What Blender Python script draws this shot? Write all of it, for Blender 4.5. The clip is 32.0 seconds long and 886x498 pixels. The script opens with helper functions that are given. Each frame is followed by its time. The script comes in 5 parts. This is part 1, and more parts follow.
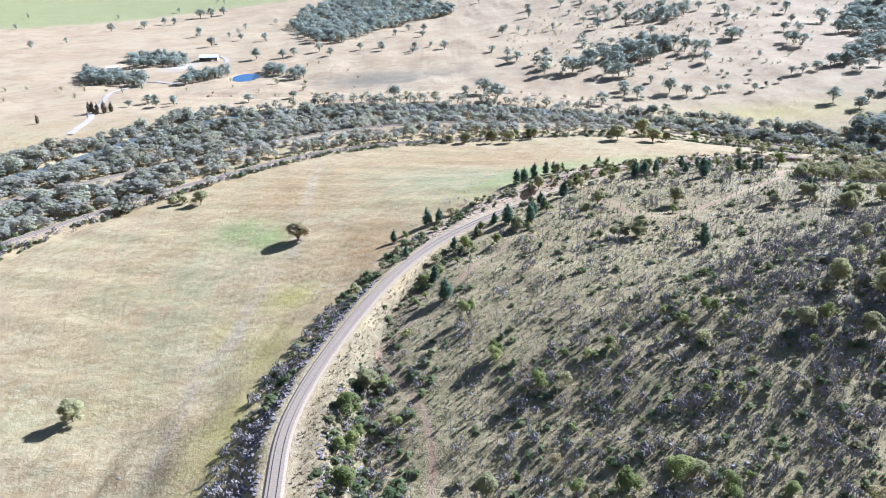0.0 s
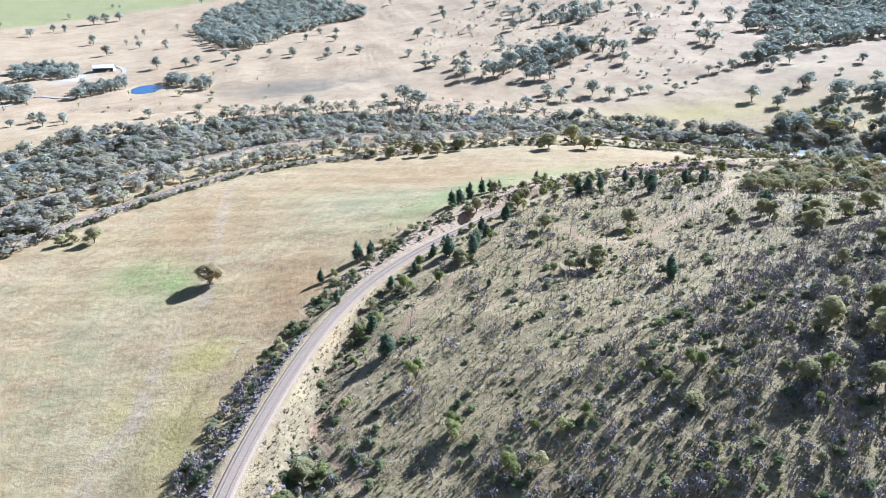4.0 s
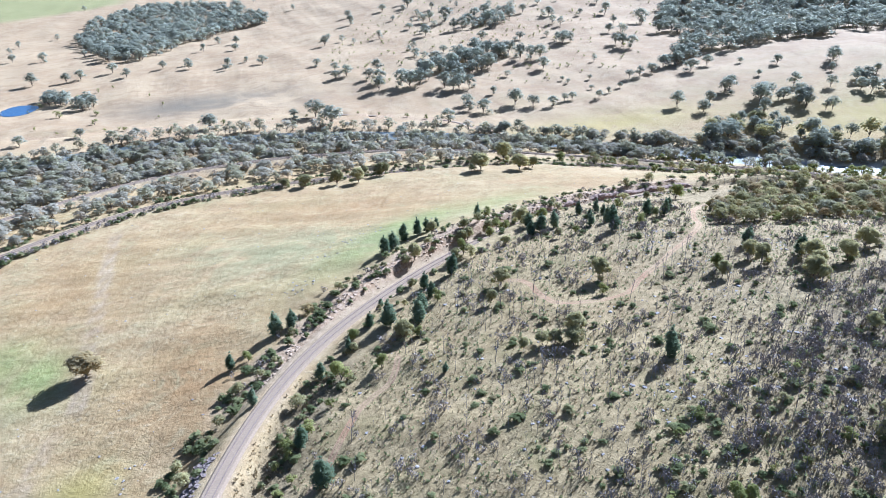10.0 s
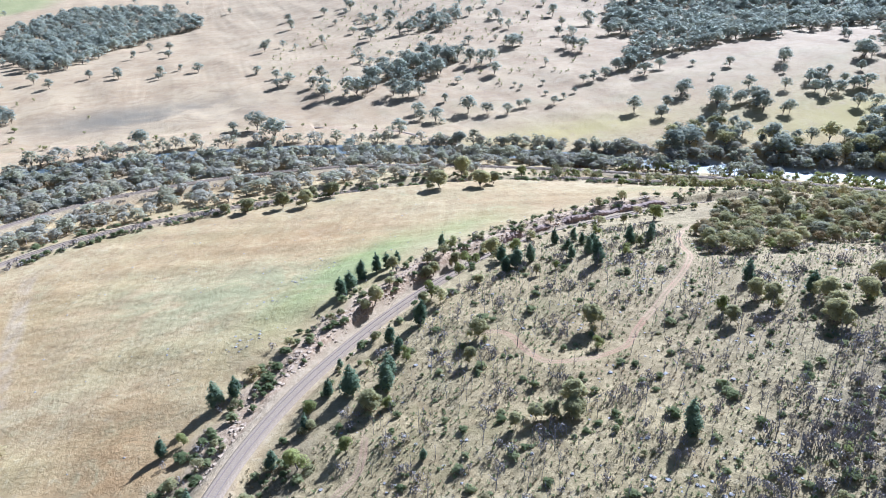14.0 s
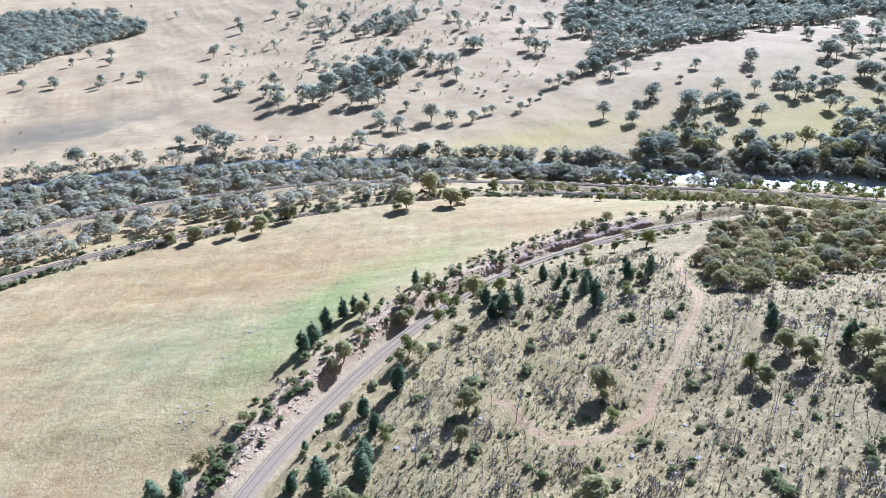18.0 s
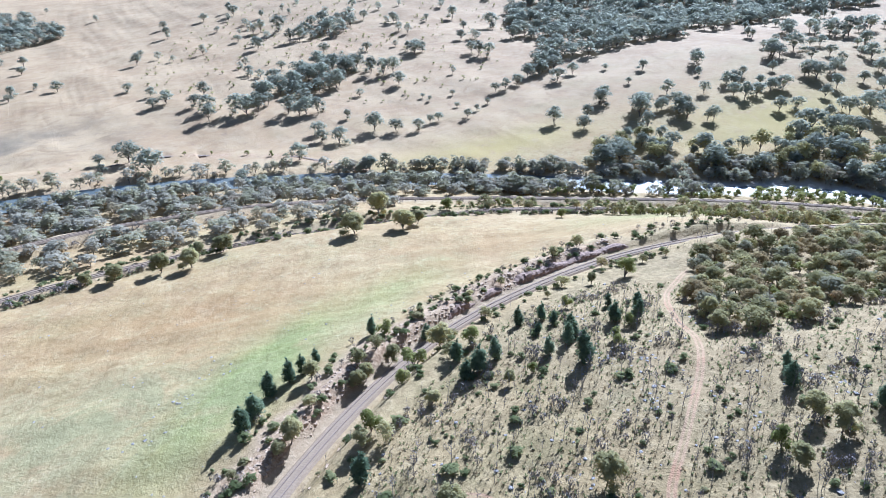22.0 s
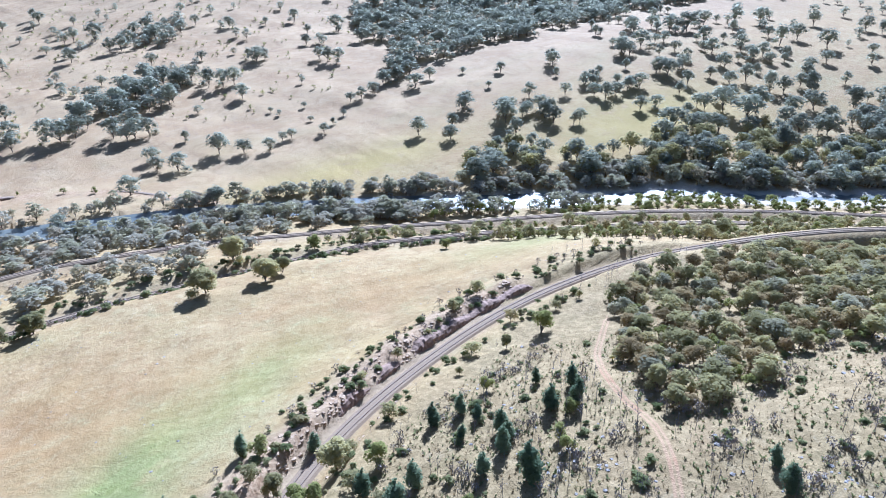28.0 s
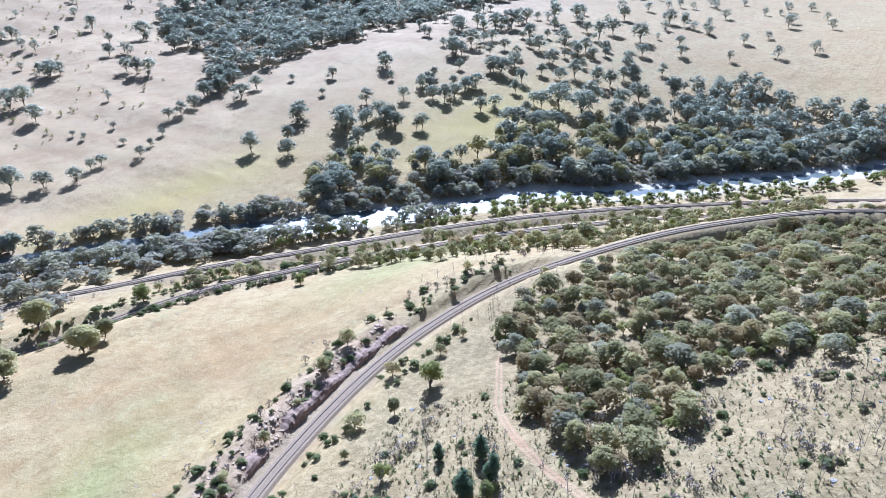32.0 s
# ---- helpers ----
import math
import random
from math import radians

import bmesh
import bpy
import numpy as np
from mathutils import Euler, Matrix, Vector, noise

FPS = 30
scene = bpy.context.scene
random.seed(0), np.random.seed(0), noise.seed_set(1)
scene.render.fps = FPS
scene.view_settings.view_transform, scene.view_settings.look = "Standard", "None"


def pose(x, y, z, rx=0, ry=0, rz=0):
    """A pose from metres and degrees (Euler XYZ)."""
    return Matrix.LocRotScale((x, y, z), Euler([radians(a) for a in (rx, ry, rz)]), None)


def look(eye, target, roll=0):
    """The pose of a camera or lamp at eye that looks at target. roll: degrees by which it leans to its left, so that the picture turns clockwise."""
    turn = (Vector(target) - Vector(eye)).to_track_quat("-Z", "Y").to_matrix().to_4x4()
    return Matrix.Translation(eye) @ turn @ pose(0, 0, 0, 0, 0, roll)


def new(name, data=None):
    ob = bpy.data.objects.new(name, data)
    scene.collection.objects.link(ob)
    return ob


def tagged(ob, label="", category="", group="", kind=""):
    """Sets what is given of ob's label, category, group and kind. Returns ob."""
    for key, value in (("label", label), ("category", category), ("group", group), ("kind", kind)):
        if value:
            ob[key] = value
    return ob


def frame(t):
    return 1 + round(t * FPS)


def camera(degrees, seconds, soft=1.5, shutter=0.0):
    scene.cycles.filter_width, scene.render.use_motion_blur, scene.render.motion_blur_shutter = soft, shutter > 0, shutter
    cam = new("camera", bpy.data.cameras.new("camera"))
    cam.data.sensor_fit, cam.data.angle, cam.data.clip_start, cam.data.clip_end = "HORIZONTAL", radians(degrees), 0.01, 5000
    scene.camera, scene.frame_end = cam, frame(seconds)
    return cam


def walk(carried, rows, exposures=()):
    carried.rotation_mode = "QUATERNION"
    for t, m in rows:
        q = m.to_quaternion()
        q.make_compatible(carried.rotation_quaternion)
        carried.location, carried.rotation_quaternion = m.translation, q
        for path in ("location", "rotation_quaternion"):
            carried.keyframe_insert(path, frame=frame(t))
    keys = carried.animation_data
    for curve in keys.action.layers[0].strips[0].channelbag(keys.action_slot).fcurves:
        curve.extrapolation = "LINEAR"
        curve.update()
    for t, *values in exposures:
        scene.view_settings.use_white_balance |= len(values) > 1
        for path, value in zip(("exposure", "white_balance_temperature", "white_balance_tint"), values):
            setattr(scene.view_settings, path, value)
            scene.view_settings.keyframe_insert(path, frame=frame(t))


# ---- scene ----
import itertools

cam = camera(64.60, 32.0, 1.0)
PATH = [
    (0.0, (0.00, 0.00, 100.02), (0.02, 182.91, 19.13), 0.20),
    (0.5, (-0.48, 3.48, 100.02), (2.71, 186.37, 19.14), 0.21),
    (1.0, (-1.00, 6.96, 100.03), (7.71, 189.67, 19.16), 0.17),
    (1.5, (-1.53, 10.39, 100.03), (14.00, 192.68, 19.21), 0.19),
    (2.0, (-2.01, 13.83, 100.03), (19.12, 195.55, 19.22), 0.14),
    (2.5, (-2.48, 17.30, 100.04), (19.71, 198.91, 19.24), 0.16),
    (3.0, (-2.87, 20.78, 100.05), (19.33, 202.39, 19.28), 0.14),
    (3.5, (-3.16, 24.27, 100.06), (19.01, 205.89, 19.29), 0.11),
    (5.5, (-3.74, 38.16, 100.05), (21.14, 219.47, 19.38), 0.03),
    (6.0, (-3.82, 41.61, 100.03), (23.53, 222.58, 19.38), 0.00),
    (6.5, (-3.86, 45.09, 100.01), (26.14, 225.64, 19.38), 0.03),
    (7.0, (-3.87, 48.59, 99.98), (28.81, 228.68, 19.37), 0.03),
    (7.5, (-3.82, 52.05, 99.95), (31.47, 231.67, 19.37), 0.01),
    (8.0, (-3.72, 55.56, 99.92), (34.18, 234.69, 19.44), 0.06),
    (8.5, (-3.62, 59.12, 99.88), (36.69, 237.74, 19.43), 0.01),
    (9.0, (-3.49, 62.66, 99.85), (38.93, 240.82, 19.48), 0.01),
    (9.5, (-3.31, 66.14, 99.84), (40.81, 243.92, 19.55), 0.05),
    (10.0, (-3.11, 69.57, 99.85), (42.68, 246.96, 19.62), 0.05),
    (10.5, (-2.95, 72.98, 99.86), (45.55, 249.69, 19.71), 0.09),
    (11.0, (-2.77, 76.35, 99.87), (46.64, 252.82, 19.77), 0.02),
    (11.5, (-2.43, 79.73, 99.88), (47.26, 256.14, 19.82), 0.02),
    (12.0, (-1.97, 83.18, 99.88), (49.62, 259.02, 19.76), 0.03),
    (12.5, (-1.48, 86.69, 99.88), (53.70, 261.46, 19.82), 0.02),
    (13.0, (-1.04, 90.19, 99.90), (57.01, 264.03, 19.84), 0.03),
    (13.5, (-0.61, 93.60, 99.93), (58.41, 267.11, 19.85), -0.04),
    (14.0, (-0.08, 97.04, 99.97), (59.69, 270.31, 19.95), 0.05),
    (14.5, (0.52, 100.47, 100.03), (62.12, 273.09, 19.98), 0.01),
    (16.5, (2.75, 113.69, 100.21), (67.73, 285.02, 20.06), -0.01),
    (17.0, (3.48, 117.09, 100.24), (69.19, 288.14, 20.09), -0.01),
    (17.5, (4.26, 120.48, 100.23), (72.17, 290.67, 20.09), -0.06),
    (18.0, (5.11, 123.84, 100.21), (75.54, 293.00, 20.06), -0.07),
    (18.5, (5.95, 127.26, 100.17), (77.01, 296.20, 20.12), -0.14),
    (19.0, (6.80, 130.59, 100.12), (79.03, 299.04, 20.08), -0.10),
    (19.5, (7.64, 133.96, 100.06), (82.68, 301.20, 20.08), -0.14),
    (20.0, (8.50, 137.29, 100.01), (86.47, 303.20, 20.04), -0.12),
    (20.5, (9.36, 140.64, 99.95), (89.68, 305.42, 19.97), -0.11),
    (21.0, (10.22, 144.03, 99.90), (92.07, 308.04, 19.90), -0.10),
    (21.5, (11.18, 147.31, 99.85), (94.53, 310.54, 19.80), -0.10),
    (22.0, (12.30, 150.41, 99.80), (97.41, 312.68, 19.65), -0.10),
    (22.5, (13.48, 153.57, 99.76), (102.02, 313.97, 19.58), -0.04),
    (23.0, (14.73, 156.77, 99.73), (106.64, 315.25, 19.50), -0.11),
    (23.5, (15.99, 159.92, 99.71), (109.78, 317.31, 19.51), -0.12),
    (24.0, (17.22, 163.08, 99.72), (112.73, 319.39, 19.44), -0.24),
    (24.5, (18.38, 166.20, 99.74), (117.46, 320.27, 19.45), -0.30),
    (25.0, (19.51, 169.34, 99.75), (122.39, 320.85, 19.39), -0.25),
    (25.5, (20.73, 172.51, 99.75), (127.22, 321.48, 19.33), -0.16),
    (27.5, (26.35, 184.93, 99.67), (141.34, 327.34, 19.08), 0.00),
    (28.0, (27.97, 187.93, 99.64), (146.11, 327.75, 19.07), 0.00),
    (28.5, (29.67, 190.92, 99.60), (151.05, 327.90, 18.95), 0.02),
    (29.0, (31.39, 193.88, 99.55), (156.00, 327.94, 18.92), 0.02),
    (29.5, (33.17, 196.77, 99.51), (160.95, 327.78, 18.82), 0.07),
    (30.0, (34.94, 199.59, 99.47), (165.80, 327.46, 18.69), 0.12),
    (30.5, (36.77, 202.32, 99.42), (171.40, 326.27, 18.73), 0.06),
    (31.0, (38.63, 204.99, 99.38), (177.10, 324.60, 18.65), 0.04),
    (31.5, (40.39, 207.71, 99.34), (184.26, 320.77, 18.61), 0.07),
    (32.0, (42.08, 210.44, 99.30), (190.65, 317.23, 18.53), 0.06),
]
walk(cam, [(t, look(eye, target, roll)) for t, eye, target, roll in PATH], [(0.0, 1.66, 4540, 16), (11.0, 1.60, 4540, 16), (20.0, 1.51, 4510, 15.5), (32.0, 1.50, 4430, 17.5)])

# sun, sky
SUN_AZIMUTH, SUN_ELEVATION = radians(52), radians(33)
world = bpy.data.worlds.new("sky")
scene.world = world
world.use_nodes = True
wn = world.node_tree
sky = wn.nodes.new("ShaderNodeTexSky")
sky.sky_type, sky.sun_disc = "NISHITA", False
sky.sun_elevation, sky.sun_rotation = SUN_ELEVATION, SUN_AZIMUTH
sky.air_density, sky.dust_density = 1.2, 1.5
wn.links.new(sky.outputs[0], wn.nodes["Background"].inputs[0])
wn.nodes["Background"].inputs[1].default_value = 0.029
sun = new("sun", bpy.data.lights.new("sun", "SUN"))
sun.data.energy, sun.data.angle, sun.data.color = 5.0, radians(0.55), (1.0, 0.95, 0.86)
toward = Vector((math.sin(SUN_AZIMUTH) * math.cos(SUN_ELEVATION), math.cos(SUN_AZIMUTH) * math.cos(SUN_ELEVATION), math.sin(SUN_ELEVATION)))
sun.matrix_world = look(toward * 600, (0, 0, 0))

# ---- landforms: x, y, radius, height of each swell or hollow above the base level ----
BASE_LEVEL = -12.0
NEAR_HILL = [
    (300, -200, 320, 28.2), (200, -50, 190, 7.6), (40, 40, 90, 11.6), (300, 60, 160, 5.9), (0, 80, 60, -3.3),
    (40, 110, 60, -2.7), (80, 140, 60, 23.9), (270, 150, 90, 0.8), (10, 150, 60, 9.4), (130, 160, 60, 7.8),
    (70, 170, 50, -5.9), (170, 180, 60, 14.8), (30, 190, 50, 3.2), (220, 200, 70, 12.2), (60, 210, 50, 6.8),
    (120, 220, 60, 8.6), (290, 220, 90, 8.2), (190, 240, 60, -3.8), (140, 250, 50, 1.3), (100, 270, 60, 12.3),
    (30, 270, 70, 9.8), (200, 300, 70, 22.1),
]
PADDOCK = [
    (-900, -200, 710, -10.9), (-100, -200, 270, 10.8), (-300, 0, 250, -10.2), (-50, 20, 100, 6.5), (-120, 40, 110, -6.7),
    (-120, 130, 120, 5.0), (-40, 140, 80, -3.5), (-20, 220, 60, 1.8), (-50, 240, 100, 5.0), (-200, 250, 140, 0.6),
    (-900, 300, 580, -14.4), (-400, 300, 270, 6.7), (290, 310, 110, -6.1), (140, 320, 70, -2.5), (-110, 340, 110, -1.1),
    (-200, 380, 120, 3.7), (210, 380, 100, -6.4), (120, 390, 90, 13.1), (-60, 390, 110, 6.2), (30, 400, 120, 1.1),
]
VALLEY = [
    (500, 100, 220, 23.8), (470, 250, 170, -36.2), (580, 350, 200, -15.9), (440, 410, 170, 12.1), (-150, 450, 120, -6.8),
    (140, 480, 140, -6.8), (0, 540, 160, -5.2), (340, 540, 210, -13.6), (-210, 560, 180, 8.5), (600, 620, 250, 37.0),
]
FAR_LOW = [
    (-400, 600, 280, -4.6), (-190, 710, 220, -18.1), (-150, 860, 290, 18.0), (-600, 900, 430, -5.0), (70, 910, 290, -12.8),
    (-300, 1150, 360, -17.7), (0, 1250, 380, -4.8), (-300, 1500, 460, 8.2), (-700, 1500, 630, -21.9),
]
FAR_HIGH = [
    (1000, -200, 600, 50.9), (700, 200, 230, 5.6), (900, 300, 360, -5.0), (1200, 600, 450, 17.7), (800, 600, 300, -9.4),
    (310, 740, 280, 11.6), (630, 820, 280, -51.5), (900, 900, 380, 36.9), (300, 1000, 300, 5.5), (1300, 1100, 590, 45.4),
    (550, 1100, 370, 31.5), (300, 1500, 520, 19.2), (900, 1500, 590, 50.4),
]
LANDFORMS = np.array(NEAR_HILL + PADDOCK + VALLEY + FAR_LOW + FAR_HIGH, float)

RAIL_Z, LOWER_Z, FAR_TRACK_Z, WATER_Z, POND_Z = 8.34, -9.0, -11.0, -17.5, -27.6


def spline(nodes, step=3.0):
    """A smooth line through the nodes, at about even steps."""
    n = np.array(nodes, float)
    p = np.vstack([2 * n[0] - n[1], n, 2 * n[-1] - n[-2]])
    out = []
    for i in range(1, len(p) - 2):
        a, b, c, d = p[i - 1 : i + 3]
        count = max(2, int(np.linalg.norm(c - b) / step))
        s = np.arange(count)[:, None] / count
        out.append(0.5 * (2 * b + (c - a) * s + (2 * a - 5 * b + 4 * c - d) * s**2 + (3 * b - a - 3 * c + d) * s**3))
    out.append(p[-2:-1])
    return np.vstack(out)


RAIL = spline([(-24, -80), (-28.5, 20), (-29.7, 85.2), (-31.9, 120.6), (-23.7, 160.5), (-10.4, 197.7), (8.1, 226.9), (35.8, 255.1), (66.2, 278.1), (96.1, 292.6),
               (136.2, 302.6), (170.7, 304.8), (207.3, 300), (249.6, 284.7), (282.9, 266.5), (320.5, 236.5), (340.3, 205.7), (354, 165), (352, 110), (330, 40)])
LOWER_RAIL = spline([(-260, 120), (-185, 230), (-140, 300), (-110, 338), (-84, 367), (-60, 386), (-34, 398), (0, 407), (40, 412), (80, 412), (113, 408),
                     (137, 405), (155, 402), (174, 397), (192, 388), (210, 379), (242, 359), (275, 338), (306, 312), (340, 278), (385, 225), (425, 160), (450, 80)])
FAR_TRACK = spline([(-300, 170), (-205, 300), (-150, 360), (-110, 400), (-60, 440), (0, 460), (60, 462), (100, 453), (129, 443), (152, 431), (169, 423), (187, 414),
                    (210, 400), (235, 386), (262, 370), (290, 351), (318, 328), (352, 294), (400, 238), (440, 172), (470, 90)])
RIVER = spline([(-350, 200), (-275, 300), (-224, 358), (-203, 400), (-184, 450), (-148, 492), (-95, 520), (-30, 533), (30, 530), (76, 519), (106, 508), (134, 498), (192, 465), (236, 436),
                (255, 420), (306, 387), (340, 366), (368, 330), (415, 294), (443, 268), (474, 245), (530, 205), (640, 140)])
CREEK = spline([(-240, 610), (-115, 583), (-76, 572), (-48, 580), (-17, 577), (25, 579), (51, 590), (78, 577), (119, 551), (132, 532), (150, 506)])
DIRT_TRACK = spline([(156, 277), (146, 271), (138, 266), (130, 257.5), (125, 249.5), (120.5, 240), (111.5, 230.5), (100, 221.5), (90, 214), (83, 209), (78, 204.5), (72, 204.2), (66, 204.8), (62, 206.5), (60, 210), (59.2, 216), (59.5, 221), (58, 225), (54, 228)])
HILL_TRACK = spline([(21, 204), (18, 196), (10.5, 190.5), (1, 175), (-8, 163), (-16.2, 151.5), (-13.4, 145.5), (-7.7, 133.1), (-4.0, 124.5), (-2.6, 116.6), (-1.7, 108.2), (-3, 90), (-6, 60)])


PADDOCK_RUTS = spline([(-66, 360), (-63, 326), (-57, 265), (-53.5, 226), (-57, 212), (-60, 188), (-60, 168), (-65, 157), (-63, 133), (-64, 90)])
FARM_LANE = spline([(-241, 443), (-252, 495), (-265, 522), (-270, 549), (-293, 623), (-289, 690), (-255, 680), (-241, 760), (-253, 833), (-300, 870)])


def away(x, y, line, margin=90.0):
    """Distance to a line, up to the margin, with its sign: more than zero to the right of its run."""
    x, y = np.asarray(x, float).ravel(), np.asarray(y, float).ravel()
    best, sign = np.full(x.shape, 1e4), np.ones(x.shape)
    for start in range(0, len(line) - 1, 10):
        piece = line[start : start + 11, :2]
        (x0, y0), (x1, y1) = piece.min(0) - margin, piece.max(0) + margin
        near = np.where((x > x0) & (x < x1) & (y > y0) & (y < y1))[0]
        if not len(near):
            continue
        px, py, d0, s0 = x[near], y[near], best[near], sign[near]
        for (ax, ay), (bx, by) in zip(piece[:-1], piece[1:]):
            dx, dy = bx - ax, by - ay
            s = np.clip(((px - ax) * dx + (py - ay) * dy) / (dx * dx + dy * dy), 0, 1)
            ex, ey = px - ax - s * dx, py - ay - s * dy
            d = np.hypot(ex, ey)
            s0 = np.where(d < d0, np.sign(ex * dy - ey * dx), s0)
            d0 = np.minimum(d, d0)
        best[near], sign[near] = d0, s0
    return best, sign


def smooth(a, b, v):
    s = np.clip((v - a) / (b - a), 0, 1)
    return s * s * (3 - 2 * s)


def wave(x, y, size, seed):
    """Cheap smooth unevenness between -1 and 1."""
    r = np.random.RandomState(seed)
    out = np.zeros(np.shape(x))
    for k in range(7):
        a, f = r.uniform(0, 6.28), r.uniform(0.6, 1.9) / size
        out = out + np.sin((x * math.cos(a) + y * math.sin(a)) * f * 6.28 + r.uniform(0, 6.28)) / 7
    return out * 1.7


def height(x, y):
    shape = np.shape(x)
    x, y = np.asarray(x, float).ravel(), np.asarray(y, float).ravel()
    z = np.full(x.shape, BASE_LEVEL)
    for cx, cy, r, h in LANDFORMS:
        z = z + h * np.exp(-((x - cx) ** 2 + (y - cy) ** 2) / r**2)
    far = np.maximum(np.hypot(x - 100, y - 400) - 1500, 0)
    z = z + far * 0.02
    z = z + 0.35 * wave(x, y, 23, 1) + 0.16 * wave(x, y, 7, 2) + 1.2 * smooth(330, 700, y) * wave(x, y, 90, 3)
    dam = np.hypot((x + 198) / 13, (y - 712) / 23)
    z = np.where(dam < 2.2, np.minimum(np.maximum(z, POND_Z - 3 * smooth(1.0, 2.2, dam)), POND_Z + 6 * (dam - 1.02)), z)
    z = np.where((dam > 1.05) & (dam < 1.7), np.maximum(z, POND_Z + 0.5), z)
    d, side = away(x, y, CREEK)
    z = z - 3.0 * (1 - smooth(1.5, 5.0, d + wave(x, y, 18, 6)))
    d, side = away(x, y, RIVER)
    z = np.where(d < 60, np.minimum(z, WATER_Z - 1.5 + 0.26 * np.maximum(d - 5 - 2 * wave(x, y, 40, 8), 0)), z)
    z = np.where((d > 12) & (d < 60), np.maximum(z, WATER_Z + 0.5), z)
    bar = WATER_Z - 0.6 + 0.9 * smooth(1.5, 4.0, d + wave(x, y, 30, 9)) + 0.26 * np.maximum(d - 12, 0)
    z = np.where((d < 40) & (x > 285), np.maximum(np.minimum(z, bar), WATER_Z - 0.6 + 0.9 * smooth(1.5, 4.0, d + wave(x, y, 30, 9))), z)
    for line, level, flat in ((FAR_TRACK, FAR_TRACK_Z, 4.0), (LOWER_RAIL, LOWER_Z, 4.0), (RAIL, RAIL_Z, 3.3)):
        d, side = away(x, y, line)
        wide = flat + np.where((side > 0) & (line is RAIL), 5.2 * (1 - smooth(110, 170, y)), 0)
        wild = 1 + 0.05 * wave(x, y, 24, 4)
        if line is RAIL:
            bank = 2.0 * smooth(70, 95, x) * (1 - smooth(158, 176, x)) * (side < 0) * smooth(3.6, 8.5, d) * (1 - smooth(8, 17, d)) * (1 + 0.25 * wave(x, y, 15, 5))
            z = np.maximum(z, np.where((d < 20) & (bank > 0.05), level - 0.35 + bank, -99))
        run = np.maximum(d - wide, 0)
        z = np.where(d < 70, np.clip(z, level - 0.35 - (0.85 * np.minimum(run, 6.5) + 0.33 * np.maximum(run - 6.5, 0)) * wild, level - 0.35 + run * 1.05 * wild), z)
    return z.reshape(shape)
# ---- end of landforms ----


# ---- materials ----
class Nodes:
    """Short hand for building one node material."""

    def __init__(self, name, rough=0.9, spec=0.2):
        self.mat = bpy.data.materials.new(name)
        self.mat.use_nodes = True
        self.tree = self.mat.node_tree
        self.bsdf = self.tree.nodes["Principled BSDF"]
        self.bsdf.inputs["Roughness"].default_value = rough
        self.bsdf.inputs["Specular IOR Level"].default_value = spec
        self.where = self.add("ShaderNodeTexCoord").outputs["Object"]

    def add(self, kind):
        return self.tree.nodes.new(kind)

    def put(self, socket, value):
        if hasattr(value, "links"):
            self.tree.links.new(value, socket)
        elif isinstance(value, tuple) and len(value) == 3:
            socket.default_value = (*value, 1)
        else:
            socket.default_value = value

    def noise(self, scale, detail=4.0, rough=0.6, where=None, warp=0.0):
        n = self.add("ShaderNodeTexNoise")
        self.put(n.inputs["Vector"], where or self.where)
        n.inputs["Scale"].default_value, n.inputs["Detail"].default_value = scale, detail
        n.inputs["Roughness"].default_value, n.inputs["Distortion"].default_value = rough, warp
        return n.outputs["Fac"]

    def step(self, value, low, high):
        n = self.add("ShaderNodeMapRange")
        n.interpolation_type = "SMOOTHSTEP"
        self.put(n.inputs["Value"], value)
        n.inputs["From Min"].default_value, n.inputs["From Max"].default_value = low, high
        return n.outputs["Result"]

    def mix(self, fac, a, b):
        n = self.add("ShaderNodeMix")
        n.data_type = "RGBA"
        self.put(n.inputs["Factor"], fac)
        self.put(n.inputs[6], a)
        self.put(n.inputs[7], b)
        return n.outputs[2]

    def calc(self, how, a, b):
        n = self.add("ShaderNodeMath")
        n.operation = how
        n.use_clamp = False
        self.put(n.inputs[0], a), self.put(n.inputs[1], b)
        return n.outputs[0]

    def mask(self, name):
        n = self.add("ShaderNodeAttribute")
        n.attribute_name = name
        return n.outputs["Fac"]

    def island(self):
        return self.add("ShaderNodeNewGeometry").outputs["Random Per Island"]

    def chance(self):
        return self.add("ShaderNodeObjectInfo").outputs["Random"]

    def colour(self, value):
        self.put(self.bsdf.inputs["Base Color"], value)

    def bump(self, value, strength, distance):
        n = self.add("ShaderNodeBump")
        n.inputs["Strength"].default_value, n.inputs["Distance"].default_value = strength, distance
        self.put(n.inputs["Height"], value)
        self.put(self.bsdf.inputs["Normal"], n.outputs[0])


